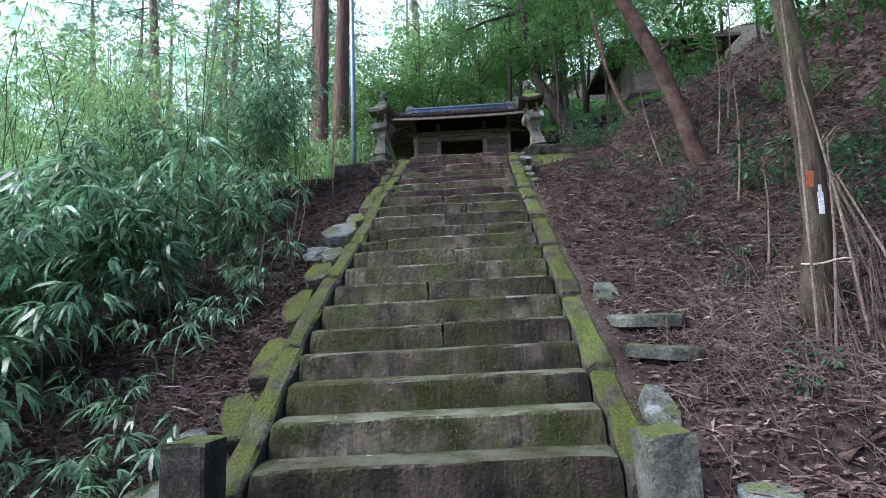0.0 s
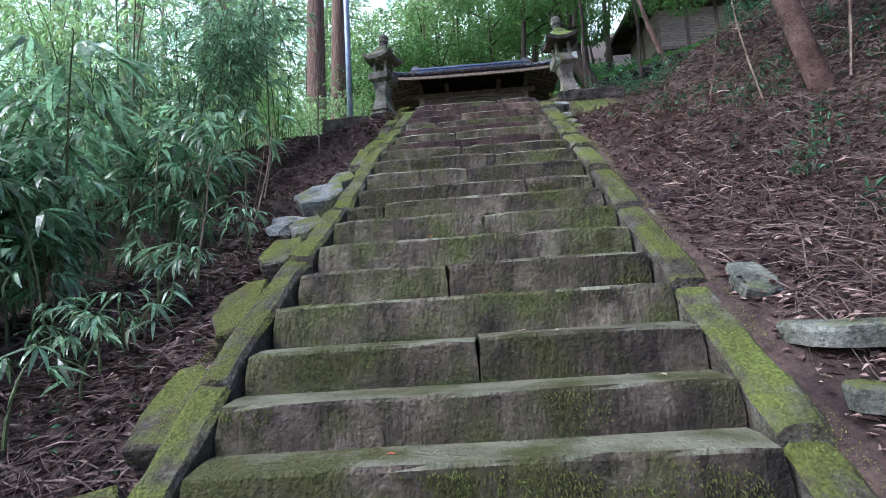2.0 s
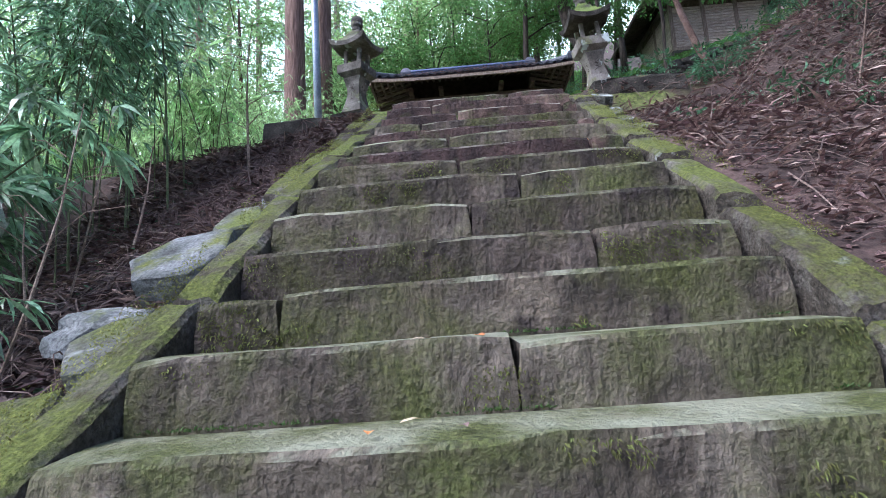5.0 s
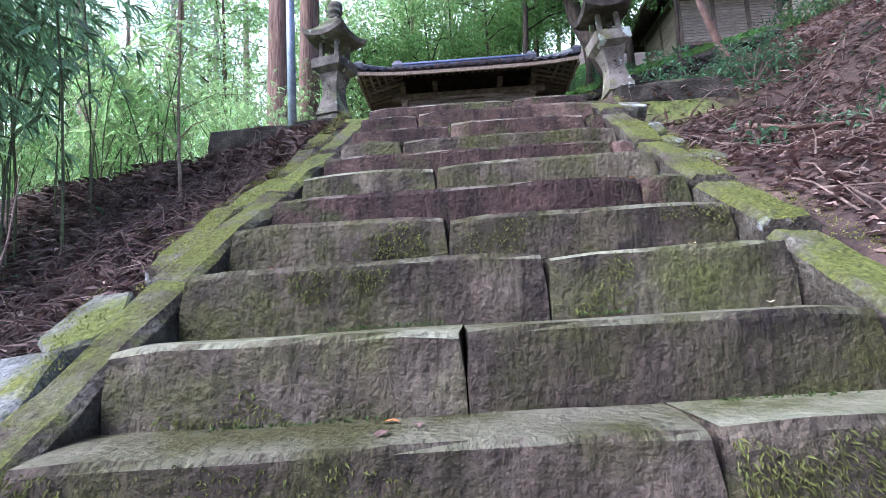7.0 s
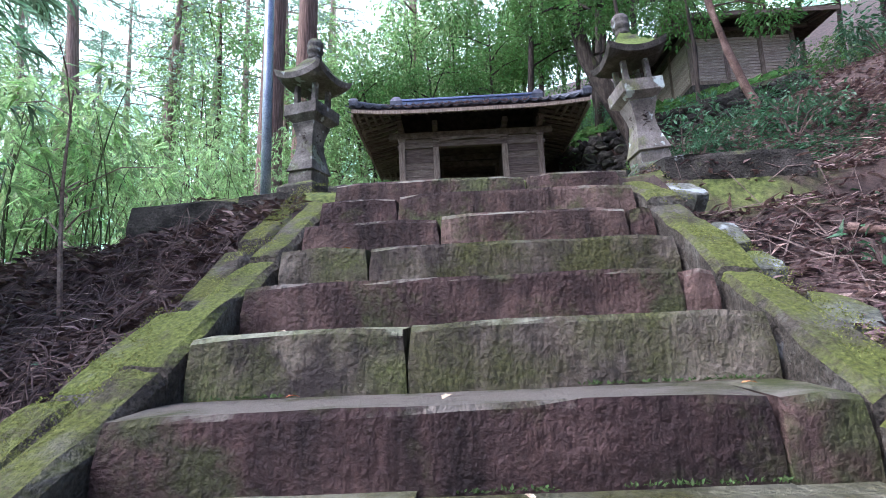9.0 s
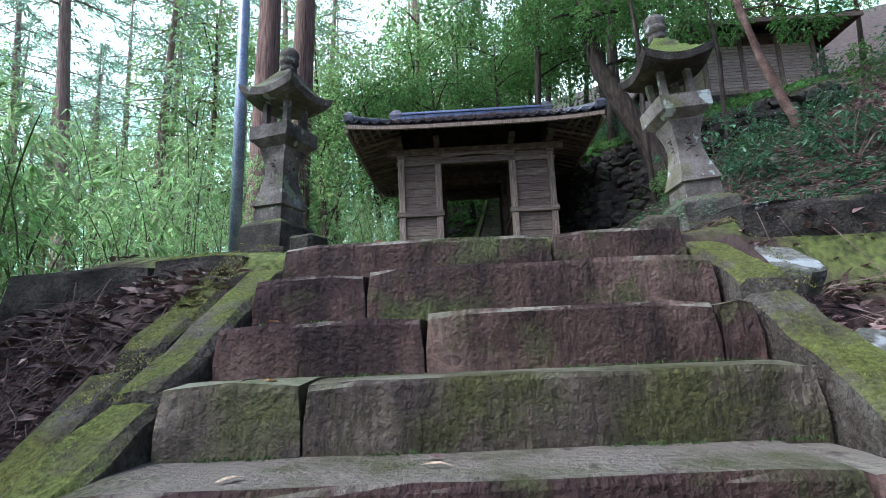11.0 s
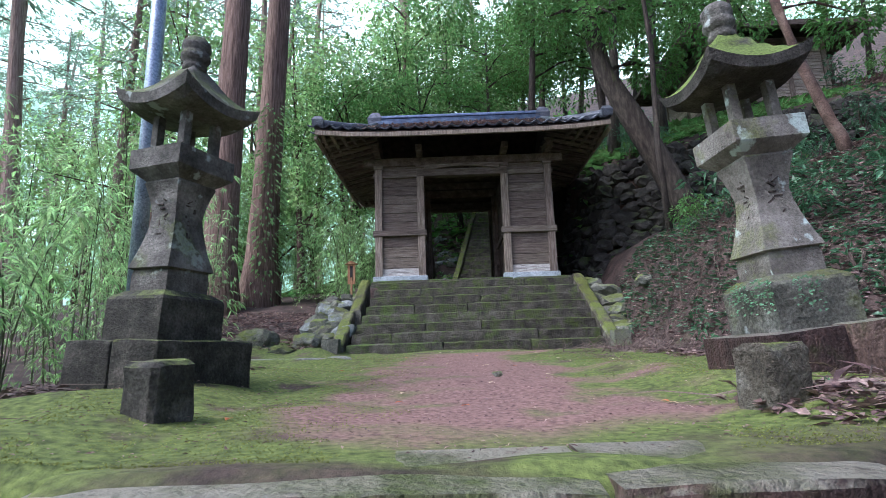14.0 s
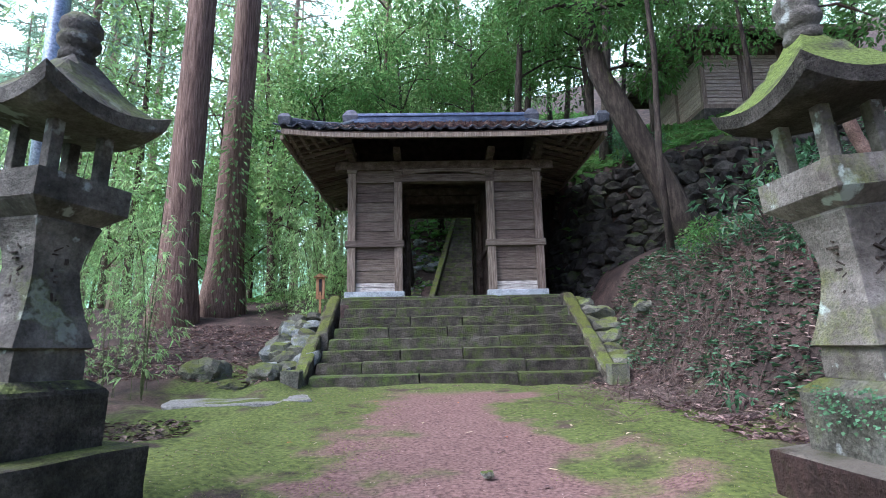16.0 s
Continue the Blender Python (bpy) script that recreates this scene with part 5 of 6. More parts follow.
def cedar_tree(rng, height, r, n_leaves, lean=(0, 0), bare=0.45, flare=1.5, bark=M_BARK):
    tree = thing("cedar_tree", "tall straight cedar with reddish fibrous bark", "tree", "cedars of the forest")
    pts = [Vector((lean[0] * t * height, lean[1] * t * height, height * t)) for t in (-0.02, 0.015, 0.05, 0.12, 0.3, 0.6, 0.85, 1.0)]
    rad = [r * k for k in (flare * 1.1, flare, 1.15, 1.0, 0.88, 0.62, 0.3, 0.06)]
    bm = tube(pts, rad, 22)
    for v in bm.verts:
        a = math.atan2(v.co.y, v.co.x)
        k = 1 + (0.05 * math.sin(9 * a + 0.3 * v.co.z) + 0.03 * math.sin(17 * a)) * (1.6 if v.co.z < 1 else 1)
        ax = Vector((lean[0] * v.co.z, lean[1] * v.co.z, v.co.z))
        v.co = ax + (v.co - ax) * k
    part("trunk", bm, bark, tree, smooth=True)
    spots = []
    boughs = 26
    for k in range(boughs):
        t = bare + (1 - bare) * k / boughs
        a = k * 2.4 + rng.random()
        ln = height * 0.17 * (1.15 - t) * rng.uniform(0.8, 1.2) + 0.4
        b0 = Vector((lean[0] * t * height, lean[1] * t * height, height * t))
        tip = b0 + Vector((math.cos(a) * ln, math.sin(a) * ln, -0.15 * ln))
        part("bough", tube([b0, b0.lerp(tip, 0.5) + Vector((0, 0, 0.1)), tip], [0.05, 0.035, 0.01], 5), M_BARK, tree)
        for _ in range(n_leaves // boughs):
            q = rng.random() ** 0.7
            p = b0.lerp(tip, q) + Vector((rng.gauss(0, 0.22), rng.gauss(0, 0.22), rng.gauss(0, 0.2))) * ln * 0.6
            d = Vector((math.cos(a) + rng.gauss(0, 0.6), math.sin(a) + rng.gauss(0, 0.6), -0.4 + rng.gauss(0, 0.4)))
            spots.append((p, d, (rng.gauss(0, 0.4), rng.gauss(0, 0.4), 1), rng.uniform(0.25, 0.5)))
    part("crown", leaves_mesh("crown", spots, L_CEDAR, 0.28, 0.08), L_CEDAR, tree)
    return tree


def bamboo_plant(rng, height, culms, fans, leaf, mat, label, arch=0.35, slim=0.13, low=0.35):
    plant = thing("bamboo", label, "bamboo", "bamboo thicket beside the stairs")
    spots = []
    for c in range(culms):
        a = rng.uniform(0, 6.28)
        bx, by = rng.gauss(0, 0.12), rng.gauss(0, 0.12)
        h = height * rng.uniform(0.75, 1.1)
        ar = arch * h * rng.uniform(0.4, 1.1)
        pts = [Vector((bx + math.cos(a) * ar * abs(t) ** 2.2, by + math.sin(a) * ar * abs(t) ** 2.2, h * (t - 0.12 * t ** 3))) for t in (-0.05, 0.15, 0.35, 0.55, 0.75, 0.9, 1.0)]
        part("culm", tube(pts, [0.011, 0.0105, 0.01, 0.009, 0.007, 0.005, 0.003], 5), M_CULM, plant)
        for f in range(fans):
            t = low + (1 - low) * rng.random() ** 0.8
            i = min(5, int(t * 6))
            p = pts[i].lerp(pts[i + 1], t * 6 - i) if i < 6 else pts[-1]
            b = rng.uniform(0, 6.28)
            rr = 0.12 * height ** 0.5 * rng.uniform(0.4, 2.2)
            p = p + Vector((math.cos(b) * rr, math.sin(b) * rr, rng.uniform(-0.05, 0.12)))
            for q in range(rng.randint(4, 7)):
                bb = b + rng.gauss(0, 0.75)
                d = Vector((math.cos(bb), math.sin(bb), rng.uniform(-0.95, 0.1)))
                spots.append((p, d, (rng.gauss(0, 0.35), rng.gauss(0, 0.35), 1), leaf * rng.uniform(0.6, 1.25)))
    part("foliage", leaves_mesh("foliage", spots, mat, slim, 0.05, 0.3), mat, plant)
    return plant


def scatter(protos, places, rng, smin=0.85, smax=1.2):
    for x, y in places:
        p = rng.choice(protos)
        s = rng.uniform(smin, smax)
        copy_thing(p, pose(x, y, ground_z(x, y) - 0.03, rng.uniform(-5, 5), rng.uniform(-5, 5), rng.uniform(0, 360)) @ Matrix.Diagonal((s, s, s, 1)))


def put(ob, x, y, turn=0, dz=-0.05):
    ob.matrix_basis = pose(x, y, ground_z(x, y) + dz, 0, 0, turn)
    return ob


rng = random.Random(101)
# broad-leaved dwarf bamboo beside the lower flight
sasa = [bamboo_plant(rng, 1.9, 3, 19, 0.26, L_SASA, "arching dwarf bamboo with long broad glossy leaves", 0.4, 0.17, 0.3) for _ in range(4)]
for k, s in enumerate(sasa):
    put(s, -3.2 - 0.3 * k, 3.2 + 0.9 * k)
places = []
while len(places) < 80:
    x, y = rng.uniform(-7.5, -2.5), rng.uniform(1.6, 10.5)
    if x > -2.6 - 0.28 * max(0, 5.2 - y) * 0.5 + (0 if y < 6 else -0.12 * (y - 6)):
        continue
    if math.hypot(x, y) < 2.6 or (y < 5.4 and x > -4.3) or (y < 3.6 and x > -4.6) or (y > 7.4 and x > -5.2):
        continue
    places.append((x, y))
scatter(sasa, places, rng, 0.8, 1.25)
small = [bamboo_plant(rng, 0.55, 2, 6, 0.17, L_SASA, "low sprig of dwarf bamboo on the bank", 0.5, 0.14, 0.3) for _ in range(3)]
for k, s in enumerate(small):
    put(s, -2.4 + 0.1 * k, 5.2 + 0.8 * k)
scatter(small, [(rng.uniform(-3.2, -2.0) - 0.05 * j % 1, 3.0 + 4.0 * rng.random()) for j in range(18)], rng, 0.6, 1.2)
scatter(small, [(rng.uniform(-3.4, -2.2), rng.uniform(2.5, 4.4)) for _ in range(5)], rng, 0.8, 1.4)
# leafy young bamboo just beyond the terrace kerb
young = [bamboo_plant(rng, 2.2, 3, 18, 0.24, L_BAMBOO, "young bamboo with broad pale drooping leaves", 0.35, 0.15, 0.3) for _ in range(2)]
for k, s in enumerate(young):
    put(s, -3.6 - 0.6 * k, 11.6 + 0.8 * k)
scatter(young, [(rng.uniform(-5.5, -3.3), rng.uniform(10.8, 15.0)) for _ in range(7)], rng, 0.75, 1.1)
scatter(young, [(rng.uniform(-6.4, -3.2), rng.uniform(11.2, 14.5)) for _ in range(14)], rng, 0.6, 0.95)
# tall thin bamboo behind and beside the terrace
tall = [bamboo_plant(rng, 5.2, 2, 62, 0.17, L_BAMBOO, "tall thin bamboo with narrow drooping leaves", 0.16, 0.12, 0.22) for _ in range(4)]
for k, s in enumerate(tall):
    put(s, -3.9 - 0.5 * k, 7.6 + 0.35 * k)
places = []
while len(places) < 26:
    x, y = rng.uniform(-11, -3.4), rng.uniform(6.0, 19.0)
    if y > 11 and x > -5.0 or (y < 9 and x > -4.2) or (8.5 < y < 11.5 and x > -6.0):
        continue
    places.append((x, y))
scatter(tall, places, rng, 0.75, 1.25)
scatter(tall, [(rng.uniform(-10.5, -5.4), rng.uniform(5.5, 12.5)) for _ in range(16)], rng, 0.85, 1.3)
hanging = [bamboo_plant(rng, 3.7, 4, 60, 0.2, L_SASA, "leafy bamboo with drooping leaves on thin dark culms", 0.26, 0.14, 0.3) for _ in range(2)]
for k, s in enumerate(hanging):
    put(s, -3.0 - 0.7 * k, 9.4 - 0.5 * k)
scatter(hanging, [(-3.4, 9.6), (-3.3, 8.8), (-4.3, 9.5), (-4.5, 8.5), (-5.1, 9.1), (-5.6, 8.4)], rng, 0.75, 1.05)
scatter(tall, [(rng.uniform(-3.8, -2.9), rng.uniform(13.6, 17)) for _ in range(7)], rng, 0.3, 0.45)

# cedars
for x, y, r, h, lean in ((-6.15, 23.5, 0.4, 27, (0.03, 0.0)), (-5.5, 24.9, 0.4, 28, (0.038, 0.005))):
    c = cedar_tree(rng, h, r, 1600, lean, 0.55, 1.45)
    put(c, x, y)
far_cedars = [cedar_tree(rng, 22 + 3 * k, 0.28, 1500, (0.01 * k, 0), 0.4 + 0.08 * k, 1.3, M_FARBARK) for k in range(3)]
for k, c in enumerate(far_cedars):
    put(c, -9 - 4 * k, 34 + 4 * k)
places = []
while len(places) < 30:
    x, y = rng.uniform(-45, 6), rng.uniform(26, 80)
    if x > -6.5 and y < 40 or x < -8 and y < 33:
        continue
    if x > 0 and y < 55:
        continue
    places.append((x, y))
places += [(-13.2, 29.5), (-16.5, 29), (-20, 32), (-25, 36), (-18, 38)]
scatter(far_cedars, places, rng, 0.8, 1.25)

# broadleaved trees behind the gate and on the right bank
woods = [broad_tree("broadleaf_tree", "slender broadleaved tree with dark trunk and green crown", rng, 9 + k, (0.06 * (k - 1), 0.02), 0.14, M_DARKBARK, (L_TREE, L_TREE, L_BRIGHT)[k], 5200, 0.17, 3.2, 0.3) for k in range(3)]
for k, w in enumerate(woods):
    put(w, (-0.5, 2.2, 0.8)[k], (29.5, 31.0, 35.5)[k], 60 * k)
places = [(-2.2, 33.0), (0.4, 38.5), (3.4, 29.0), (4.6, 33.0), (6.5, 29.0), (2.6, 40), (-3.6, 38), (7.5, 37), (19, 36), (5.0, 45), (-1, 46), (9, 46), (16, 42), (-5, 47), (13, 50),
          (19, 28), (17, 31), (20.5, 33), (15.5, 32), (22, 29.5), (24, 33), (15, 9), (18, 12), (16, 4), (21, 8), (4.2, 36), (-3.2, 30.0)]
scatter(woods, places, rng, 0.85, 1.35)
canopy = [broad_tree("broadleaf_tree", "dark evergreen tree with a dense high crown", rng, 10.5 + k, (0.05 - 0.08 * k, -0.06), 0.15, M_DARKBARK, L_TREE, 9000, 0.16, 3.4, 0.5) for k in range(2)]
for k, w in enumerate(canopy):
    put(w, (4.9, 6.4)[k], (23.6, 27.4)[k], 40 * k)
scatter(canopy, [(6.6, 24.2), (6.8, 30.5), (9.0, 33.0), (1.8, 36.0), (17.0, 24.5), (18.5, 28.0), (16.5, 19.5), (12.4, 35.0), (16.0, 34.5), (19.5, 22.0), (14.5, 13.5)], rng, 0.85, 1.1)

pale_woods = [broad_tree("broadleaf_tree", "bright green broadleaved tree in the misty valley", rng, 8 + 2 * k, (0.03 * k, 0.02), 0.13, M_REDBARK, L_BRIGHT, 4200, 0.2, 3.4, 0.12) for k in range(2)]
for k, w in enumerate(pale_woods):
    put(w, -8 - 4 * k, 31 + 4 * k)
places = []
while len(places) < 20:
    x, y = rng.uniform(-30, -2.5), rng.uniform(14, 60)
    if x > -8 and y < 27 or y < 28:
        continue
    places.append((x, y))
places += [(-4.0, 31), (-6.5, 34), (-3.0, 36), (-8, 40), (-5.5, 29.5), (-11, 30), (-9, 34), (3.0, 37.5), (0.0, 40.0), (6.0, 41.0), (-2.0, 34.5)]
scatter(pale_woods, places, rng, 0.8, 1.4)

# the bent dark tree on the wall, the leaning trees on the bank
def bent_tree(name, label, pts, radii, bark, blobs, n, leafmat, leaf=0.14):
    tree = thing(name, label, "tree")
    part("trunk", tube(pts, radii, 10), bark, tree, smooth=True)
    mids = [Vector(p) for p in pts]
    for c, r in blobs:
        b = min(mids, key=lambda p: (p - Vector(c)).length)
        part("limb", tube([b, b.lerp(Vector(c), 0.5) + Vector((0, 0, 0.15)), c], [radii[-1] * 0.9, radii[-1] * 0.6, 0.012], 6), bark, tree)
    cr = [(Vector(c), r) for c, r in blobs]
    part("crown", leaves_mesh("crown", crown_spots(rng, cr, n, leaf), leafmat, 0.45, 0.1), leafmat, tree)
    return tree


bent_tree("broadleaf_tree", "old dark bent tree leaning over the stone wall", [(5.3, 20.2, 7.3), (5.03, 20.2, 8.0), (4.69, 20.2, 8.81), (4.21, 20.2, 9.82), (3.71, 20.2, 10.87), (3.46, 20.2, 12.3), (3.3, 20.2, 14.0), (3.2, 20.3, 16.5)],
          [0.34, 0.28, 0.26, 0.25, 0.2, 0.17, 0.14, 0.09], M_DARKBARK, [((2.2, 20.2, 13.6), 1.3), ((4.2, 20.6, 13.4), 1.4), ((5.4, 19.9, 12.2), 1.2), ((1.0, 20.8, 14.8), 1.4), ((3.8, 19.6, 11.9), 0.7), ((6.6, 20.5, 12.6), 1.3), ((3.0, 20.5, 16.5), 1.6), ((5.5, 21, 15.5), 1.6), ((2.6, 20.4, 12.4), 0.7), ((0.2, 20.6, 13.2), 0.9), ((4.9, 20.3, 11.0), 0.6)], 10500, L_TREE, 0.13)
gz = ground_z(3.62, 7.5)
bent_tree("broadleaf_tree", "slender reddish leaning tree on the leafy bank", [(3.66, 7.5, gz - 0.1), (3.62, 7.5, 2.95), (3.57, 7.5, 3.31), (3.38, 7.5, 4.1), (3.15, 7.5, 4.92), (2.74, 7.5, 5.88), (2.4, 7.6, 7.0), (2.2, 7.7, 8.2)],
          [0.17, 0.13, 0.12, 0.115, 0.11, 0.1, 0.08, 0.05], M_REDBARK, [((1.7, 8.4, 7.6), 0.8), ((3.2, 8.6, 7.2), 0.9), ((4.2, 7.6, 6.4), 0.8), ((2.2, 7.4, 8.6), 0.9), ((3.9, 8.2, 5.4), 0.5)], 3200, L_TREE, 0.12)
gz = ground_z(2.82, 4.4)
bent_tree("broadleaf_tree", "mossy vine-hung trunk with canes tied to it", [(2.88, 4.4, gz - 0.15), (2.91, 4.4, gz + 0.35), (3.0, 4.4, 1.7), (3.02, 4.4, 2.43), (3.03, 4.4, 3.21), (3.0, 4.4, 3.9), (2.9, 4.5, 5.2), (2.8, 4.6, 6.4)],
          [0.16, 0.115, 0.105, 0.1, 0.095, 0.085, 0.07, 0.05], M_MOSSBARK, [((2.1, 5.0, 5.6), 0.7), ((3.4, 4.9, 5.2), 0.8), ((4.0, 5.2, 4.4), 0.6), ((3.4, 3.9, 6.0), 0.8)], 2200, L_TREE, 0.11)
gz = ground_z(5.95, 16.7)
bent_tree("broadleaf_tree", "slender dark leaning tree on the bank above the terrace", [(6.0, 16.7, gz - 0.2), (5.84, 16.6, 7.78), (5.73, 16.6, 8.0), (5.45, 16.6, 8.92), (5.24, 16.6, 9.82), (5.1, 16.7, 11.2), (4.9, 16.8, 13.0)],
          [0.13, 0.085, 0.08, 0.075, 0.07, 0.06, 0.04], M_REDBARK, [((4.2, 17.0, 12.6), 1.0), ((5.8, 17.2, 12.9), 1.1), ((6.6, 16.6, 11.6), 0.9), ((5.0, 16.3, 13.6), 1.0), ((6.9, 17.3, 10.2), 0.6)], 3600, L_TREE, 0.12)
# young trees with thin bare stems on the wall
for x, y, h in ((4.1, 18.6, 5.5), (6.0, 19.0, 4.0)):
    g = ground_z(x, y)
    bent_tree("broadleaf_tree", "thin dark sapling before the stone wall", [(x, y, g - 0.1), (x - 0.05, y, g + h * 0.3), (x + 0.04, y, g + h * 0.65), (x - 0.05, y, g + h)], [0.07, 0.055, 0.05, 0.03],
              M_DARKBARK, [((x - 0.4, y, g + h), 0.5), ((x + 0.4, y + 0.2, g + h * 0.9), 0.5)], 700, L_TREE, 0.12)


def dead_sapling(rng, h):
    s = thing("dead_sapling", "bare grey twiggy sapling on the bank", "sapling", "bare saplings on the bank")
    pts = [Vector((0.15 * h * math.sin(1.5 * t), 0.1 * h * t, h * t)) for t in (0, 0.3, 0.6, 1.0)]
    part("stem", tube(pts, [0.014, 0.012, 0.009, 0.004], 5), M_CANE, s)
    for _ in range(7):
        t = rng.uniform(0.25, 0.95)
        b = pts[0].lerp(pts[-1], t)
        a = rng.uniform(0, 6.28)
        ln = h * rng.uniform(0.15, 0.4)
        part("twig", tube([b, b + Vector((math.cos(a) * ln * 0.5, math.sin(a) * ln * 0.5, ln * 0.35)), b + Vector((math.cos(a) * ln, math.sin(a) * ln, ln * 0.4))], [0.006, 0.004, 0.002], 4), M_CANE, s)
    return s


saplings = [dead_sapling(rng, 1.2 + 0.5 * k) for k in range(3)]
for k, s in enumerate(saplings):
    put(s, 3.0 + 0.4 * k, 5.2 + 1.1 * k)
scatter(saplings, [(rng.uniform(2.6, 5.5), rng.uniform(4.4, 10.5)) for _ in range(9)] + [(rng.uniform(-3.0, -2.0), rng.uniform(6.0, 10.0)) for _ in range(6)], rng, 0.5, 1.2)


def shrub(rng, size, n, leaf, mat, label):
    s = thing("shrub", label, "shrub", "undergrowth on the banks")
    blobs = []
    for k in range(7):
        a = rng.uniform(0, 6.28)
        tip = Vector((math.cos(a) * size * rng.uniform(0.2, 0.7), math.sin(a) * size * rng.uniform(0.2, 0.7), size * rng.uniform(0.35, 1.0)))
        part("stem", tube([(0, 0, -0.1), tip * 0.5 + Vector((0, 0, 0.1)), tip], [0.018, 0.012, 0.004], 5), M_TWIG, s)
        blobs.append((tip, size * rng.uniform(0.22, 0.38)))
    part("foliage", leaves_mesh("foliage", crown_spots(rng, blobs, n, leaf), mat, 0.4, 0.1), mat, s)
    return s


bushes = [shrub(rng, 0.9, 420, 0.11, L_IVY, "dark green leafy shrub on the bank") for _ in range(3)] + [shrub(rng, 1.3, 620, 0.12, L_TREE, "green leafy shrub on the bank")]
for k, b in enumerate(bushes):
    put(b, 8.2 + 0.6 * k, 6.0 + 2.2 * k)
places = []
while len(places) < 48:
    x, y = rng.uniform(4.4, 12), rng.uniform(2.0, 19.5)
    if x < 8.0 and 6.0 < y < 17.0:
        continue
    if x < 4.6 + 0.25 * abs(y - 10) * (1 if y < 10 else 0.2):
        continue
    places.append((x, y))
places += [(rng.uniform(10.5, 15), rng.uniform(12, 20)) for _ in range(24)] + [(rng.uniform(13, 20), rng.uniform(17, 27)) for _ in range(26)]
places += [(3.8, 16.6), (4.1, 16.0), (3.9, 15.2), (5.0, 14.4), (6.4, 19.0), (7.2, 19.0)]
places += [(rng.uniform(4.2, 7.0), rng.uniform(22.2, 27.6)) for _ in range(8)]
places += [(rng.uniform(3.6, 6.0), rng.uniform(4.5, 8.0)) for _ in range(5)]
places += [(rng.uniform(3.4, 5.6), rng.uniform(22.4, 27.0)) for _ in range(12)]
scatter(bushes, places, rng, 0.45, 1.1)
low = [shrub(rng, 0.28, 40, 0.09, L_IVY, "small green seedling among dead leaves") for _ in range(3)]
for k, b in enumerate(low):
    put(b, 2.6 + 0.4 * k, 5.6 + 1.2 * k)
scatter(low, [(rng.uniform(2.2, 5.5), rng.uniform(3.4, 10.5)) for _ in range(60)] + [(rng.uniform(2.9, 4.2), rng.uniform(13.5, 18)) for _ in range(30)], rng, 0.4, 1.0)
scatter(low, [(rng.uniform(1.5, 2.3), rng.uniform(11.2, 11.9)) for _ in range(5)], rng, 0.15, 0.3)
# bushy bamboo to the ground beside the gate
bushy = [bamboo_plant(rng, 3.4, 3, 46, 0.17, L_BAMBOO, "bushy bamboo leafy down to the ground", 0.22, 0.13, 0.04) for _ in range(3)]
for k, s in enumerate(bushy):
    put(s, -2.6 - 0.5 * k, 23.2 + 0.9 * k)
scatter(bushy, [(rng.uniform(-4.6, -1.75), rng.uniform(22.4, 29)) for _ in range(32)] + [(rng.uniform(-9, -6.4), rng.uniform(20, 30)) for _ in range(14)]
        + [(rng.uniform(-9, -3.9), rng.uniform(11.5, 19)) for _ in range(26)] + [(rng.uniform(-4.2, -2.7), rng.uniform(14.5, 17.0)) for _ in range(5)], rng, 0.45, 0.9)
# ivy on the second cedar
spots = []
for _ in range(420):
    z = rng.uniform(0.4, 7.0)
    a = rng.uniform(-1.9, 0.5)
    spots.append(((-5.5 + 0.038 * z + 0.45 * math.cos(a), 24.9 + 0.45 * math.sin(a), 5.6 + z), (math.cos(a), math.sin(a), -0.8), (0.2, -0.3, 1), rng.uniform(0.14, 0.34)))
tagged(part("climbing_ivy", leaves_mesh("climbing_ivy", spots, L_BAMBOO, 0.3, 0.08), L_BAMBOO), "pale hanging creeper leaves on a cedar trunk", "creeper", kind="stuff")


# ---- litter ----
def litter(name, label, n, area, mat, size, seed, keep=lambda x, y: True, slim=0.5):
    r = random.Random(seed)
    spots = []
    while len(spots) < n:
        x, y = r.uniform(area[0], area[1]), r.uniform(area[2], area[3])
        if not keep(x, y):
            continue
        z = ground_z(x, y) + r.uniform(0.0, 0.03)
        a = r.uniform(0, 6.28)
        spots.append(((x, y, z), (math.cos(a), math.sin(a), r.uniform(-0.1, 0.45)), (r.gauss(0, 0.4), r.gauss(0, 0.4), 1), size * r.uniform(0.5, 1.5)))
    ob = part(name, leaves_mesh(name, spots, mat, slim, 0.1), mat)
    return tagged(ob, label, "leaf litter", kind="stuff")


def off_stairs(x, y):
    return (y > 10.9) or y < 3.2 or x < left_x(y) - 0.25 or x > right_x(y) + 0.27


litter("leaf_litter", "brown dead leaves and needles on the right bank", 34000, (1.3, 5.2, 1.5, 11.6), M_LITTER, 0.06, 1, off_stairs, 0.45)
litter("leaf_litter", "brown dead leaves high on the right bank", 34000, (5.2, 12.5, 1.5, 21.0), M_LITTER, 0.1, 6, off_stairs, 0.45)
litter("leaf_litter", "brown dead leaves on the left bank", 17000, (-4.0, -1.1, 2.0, 10.6), M_LITTER_SHADE, 0.08, 2, off_stairs, 0.45)
litter("leaf_litter", "brown dead leaves on the bank beside the terrace", 18000, (2.4, 6.5, 11.6, 20.0), M_LITTER, 0.07, 3, off_stairs, 0.45)
litter("leaf_litter", "reddish needles round the cedars", 6000, (-6.0, -2.0, 17.5, 23.0), M_LITTER, 0.09, 4, off_stairs, 0.3)


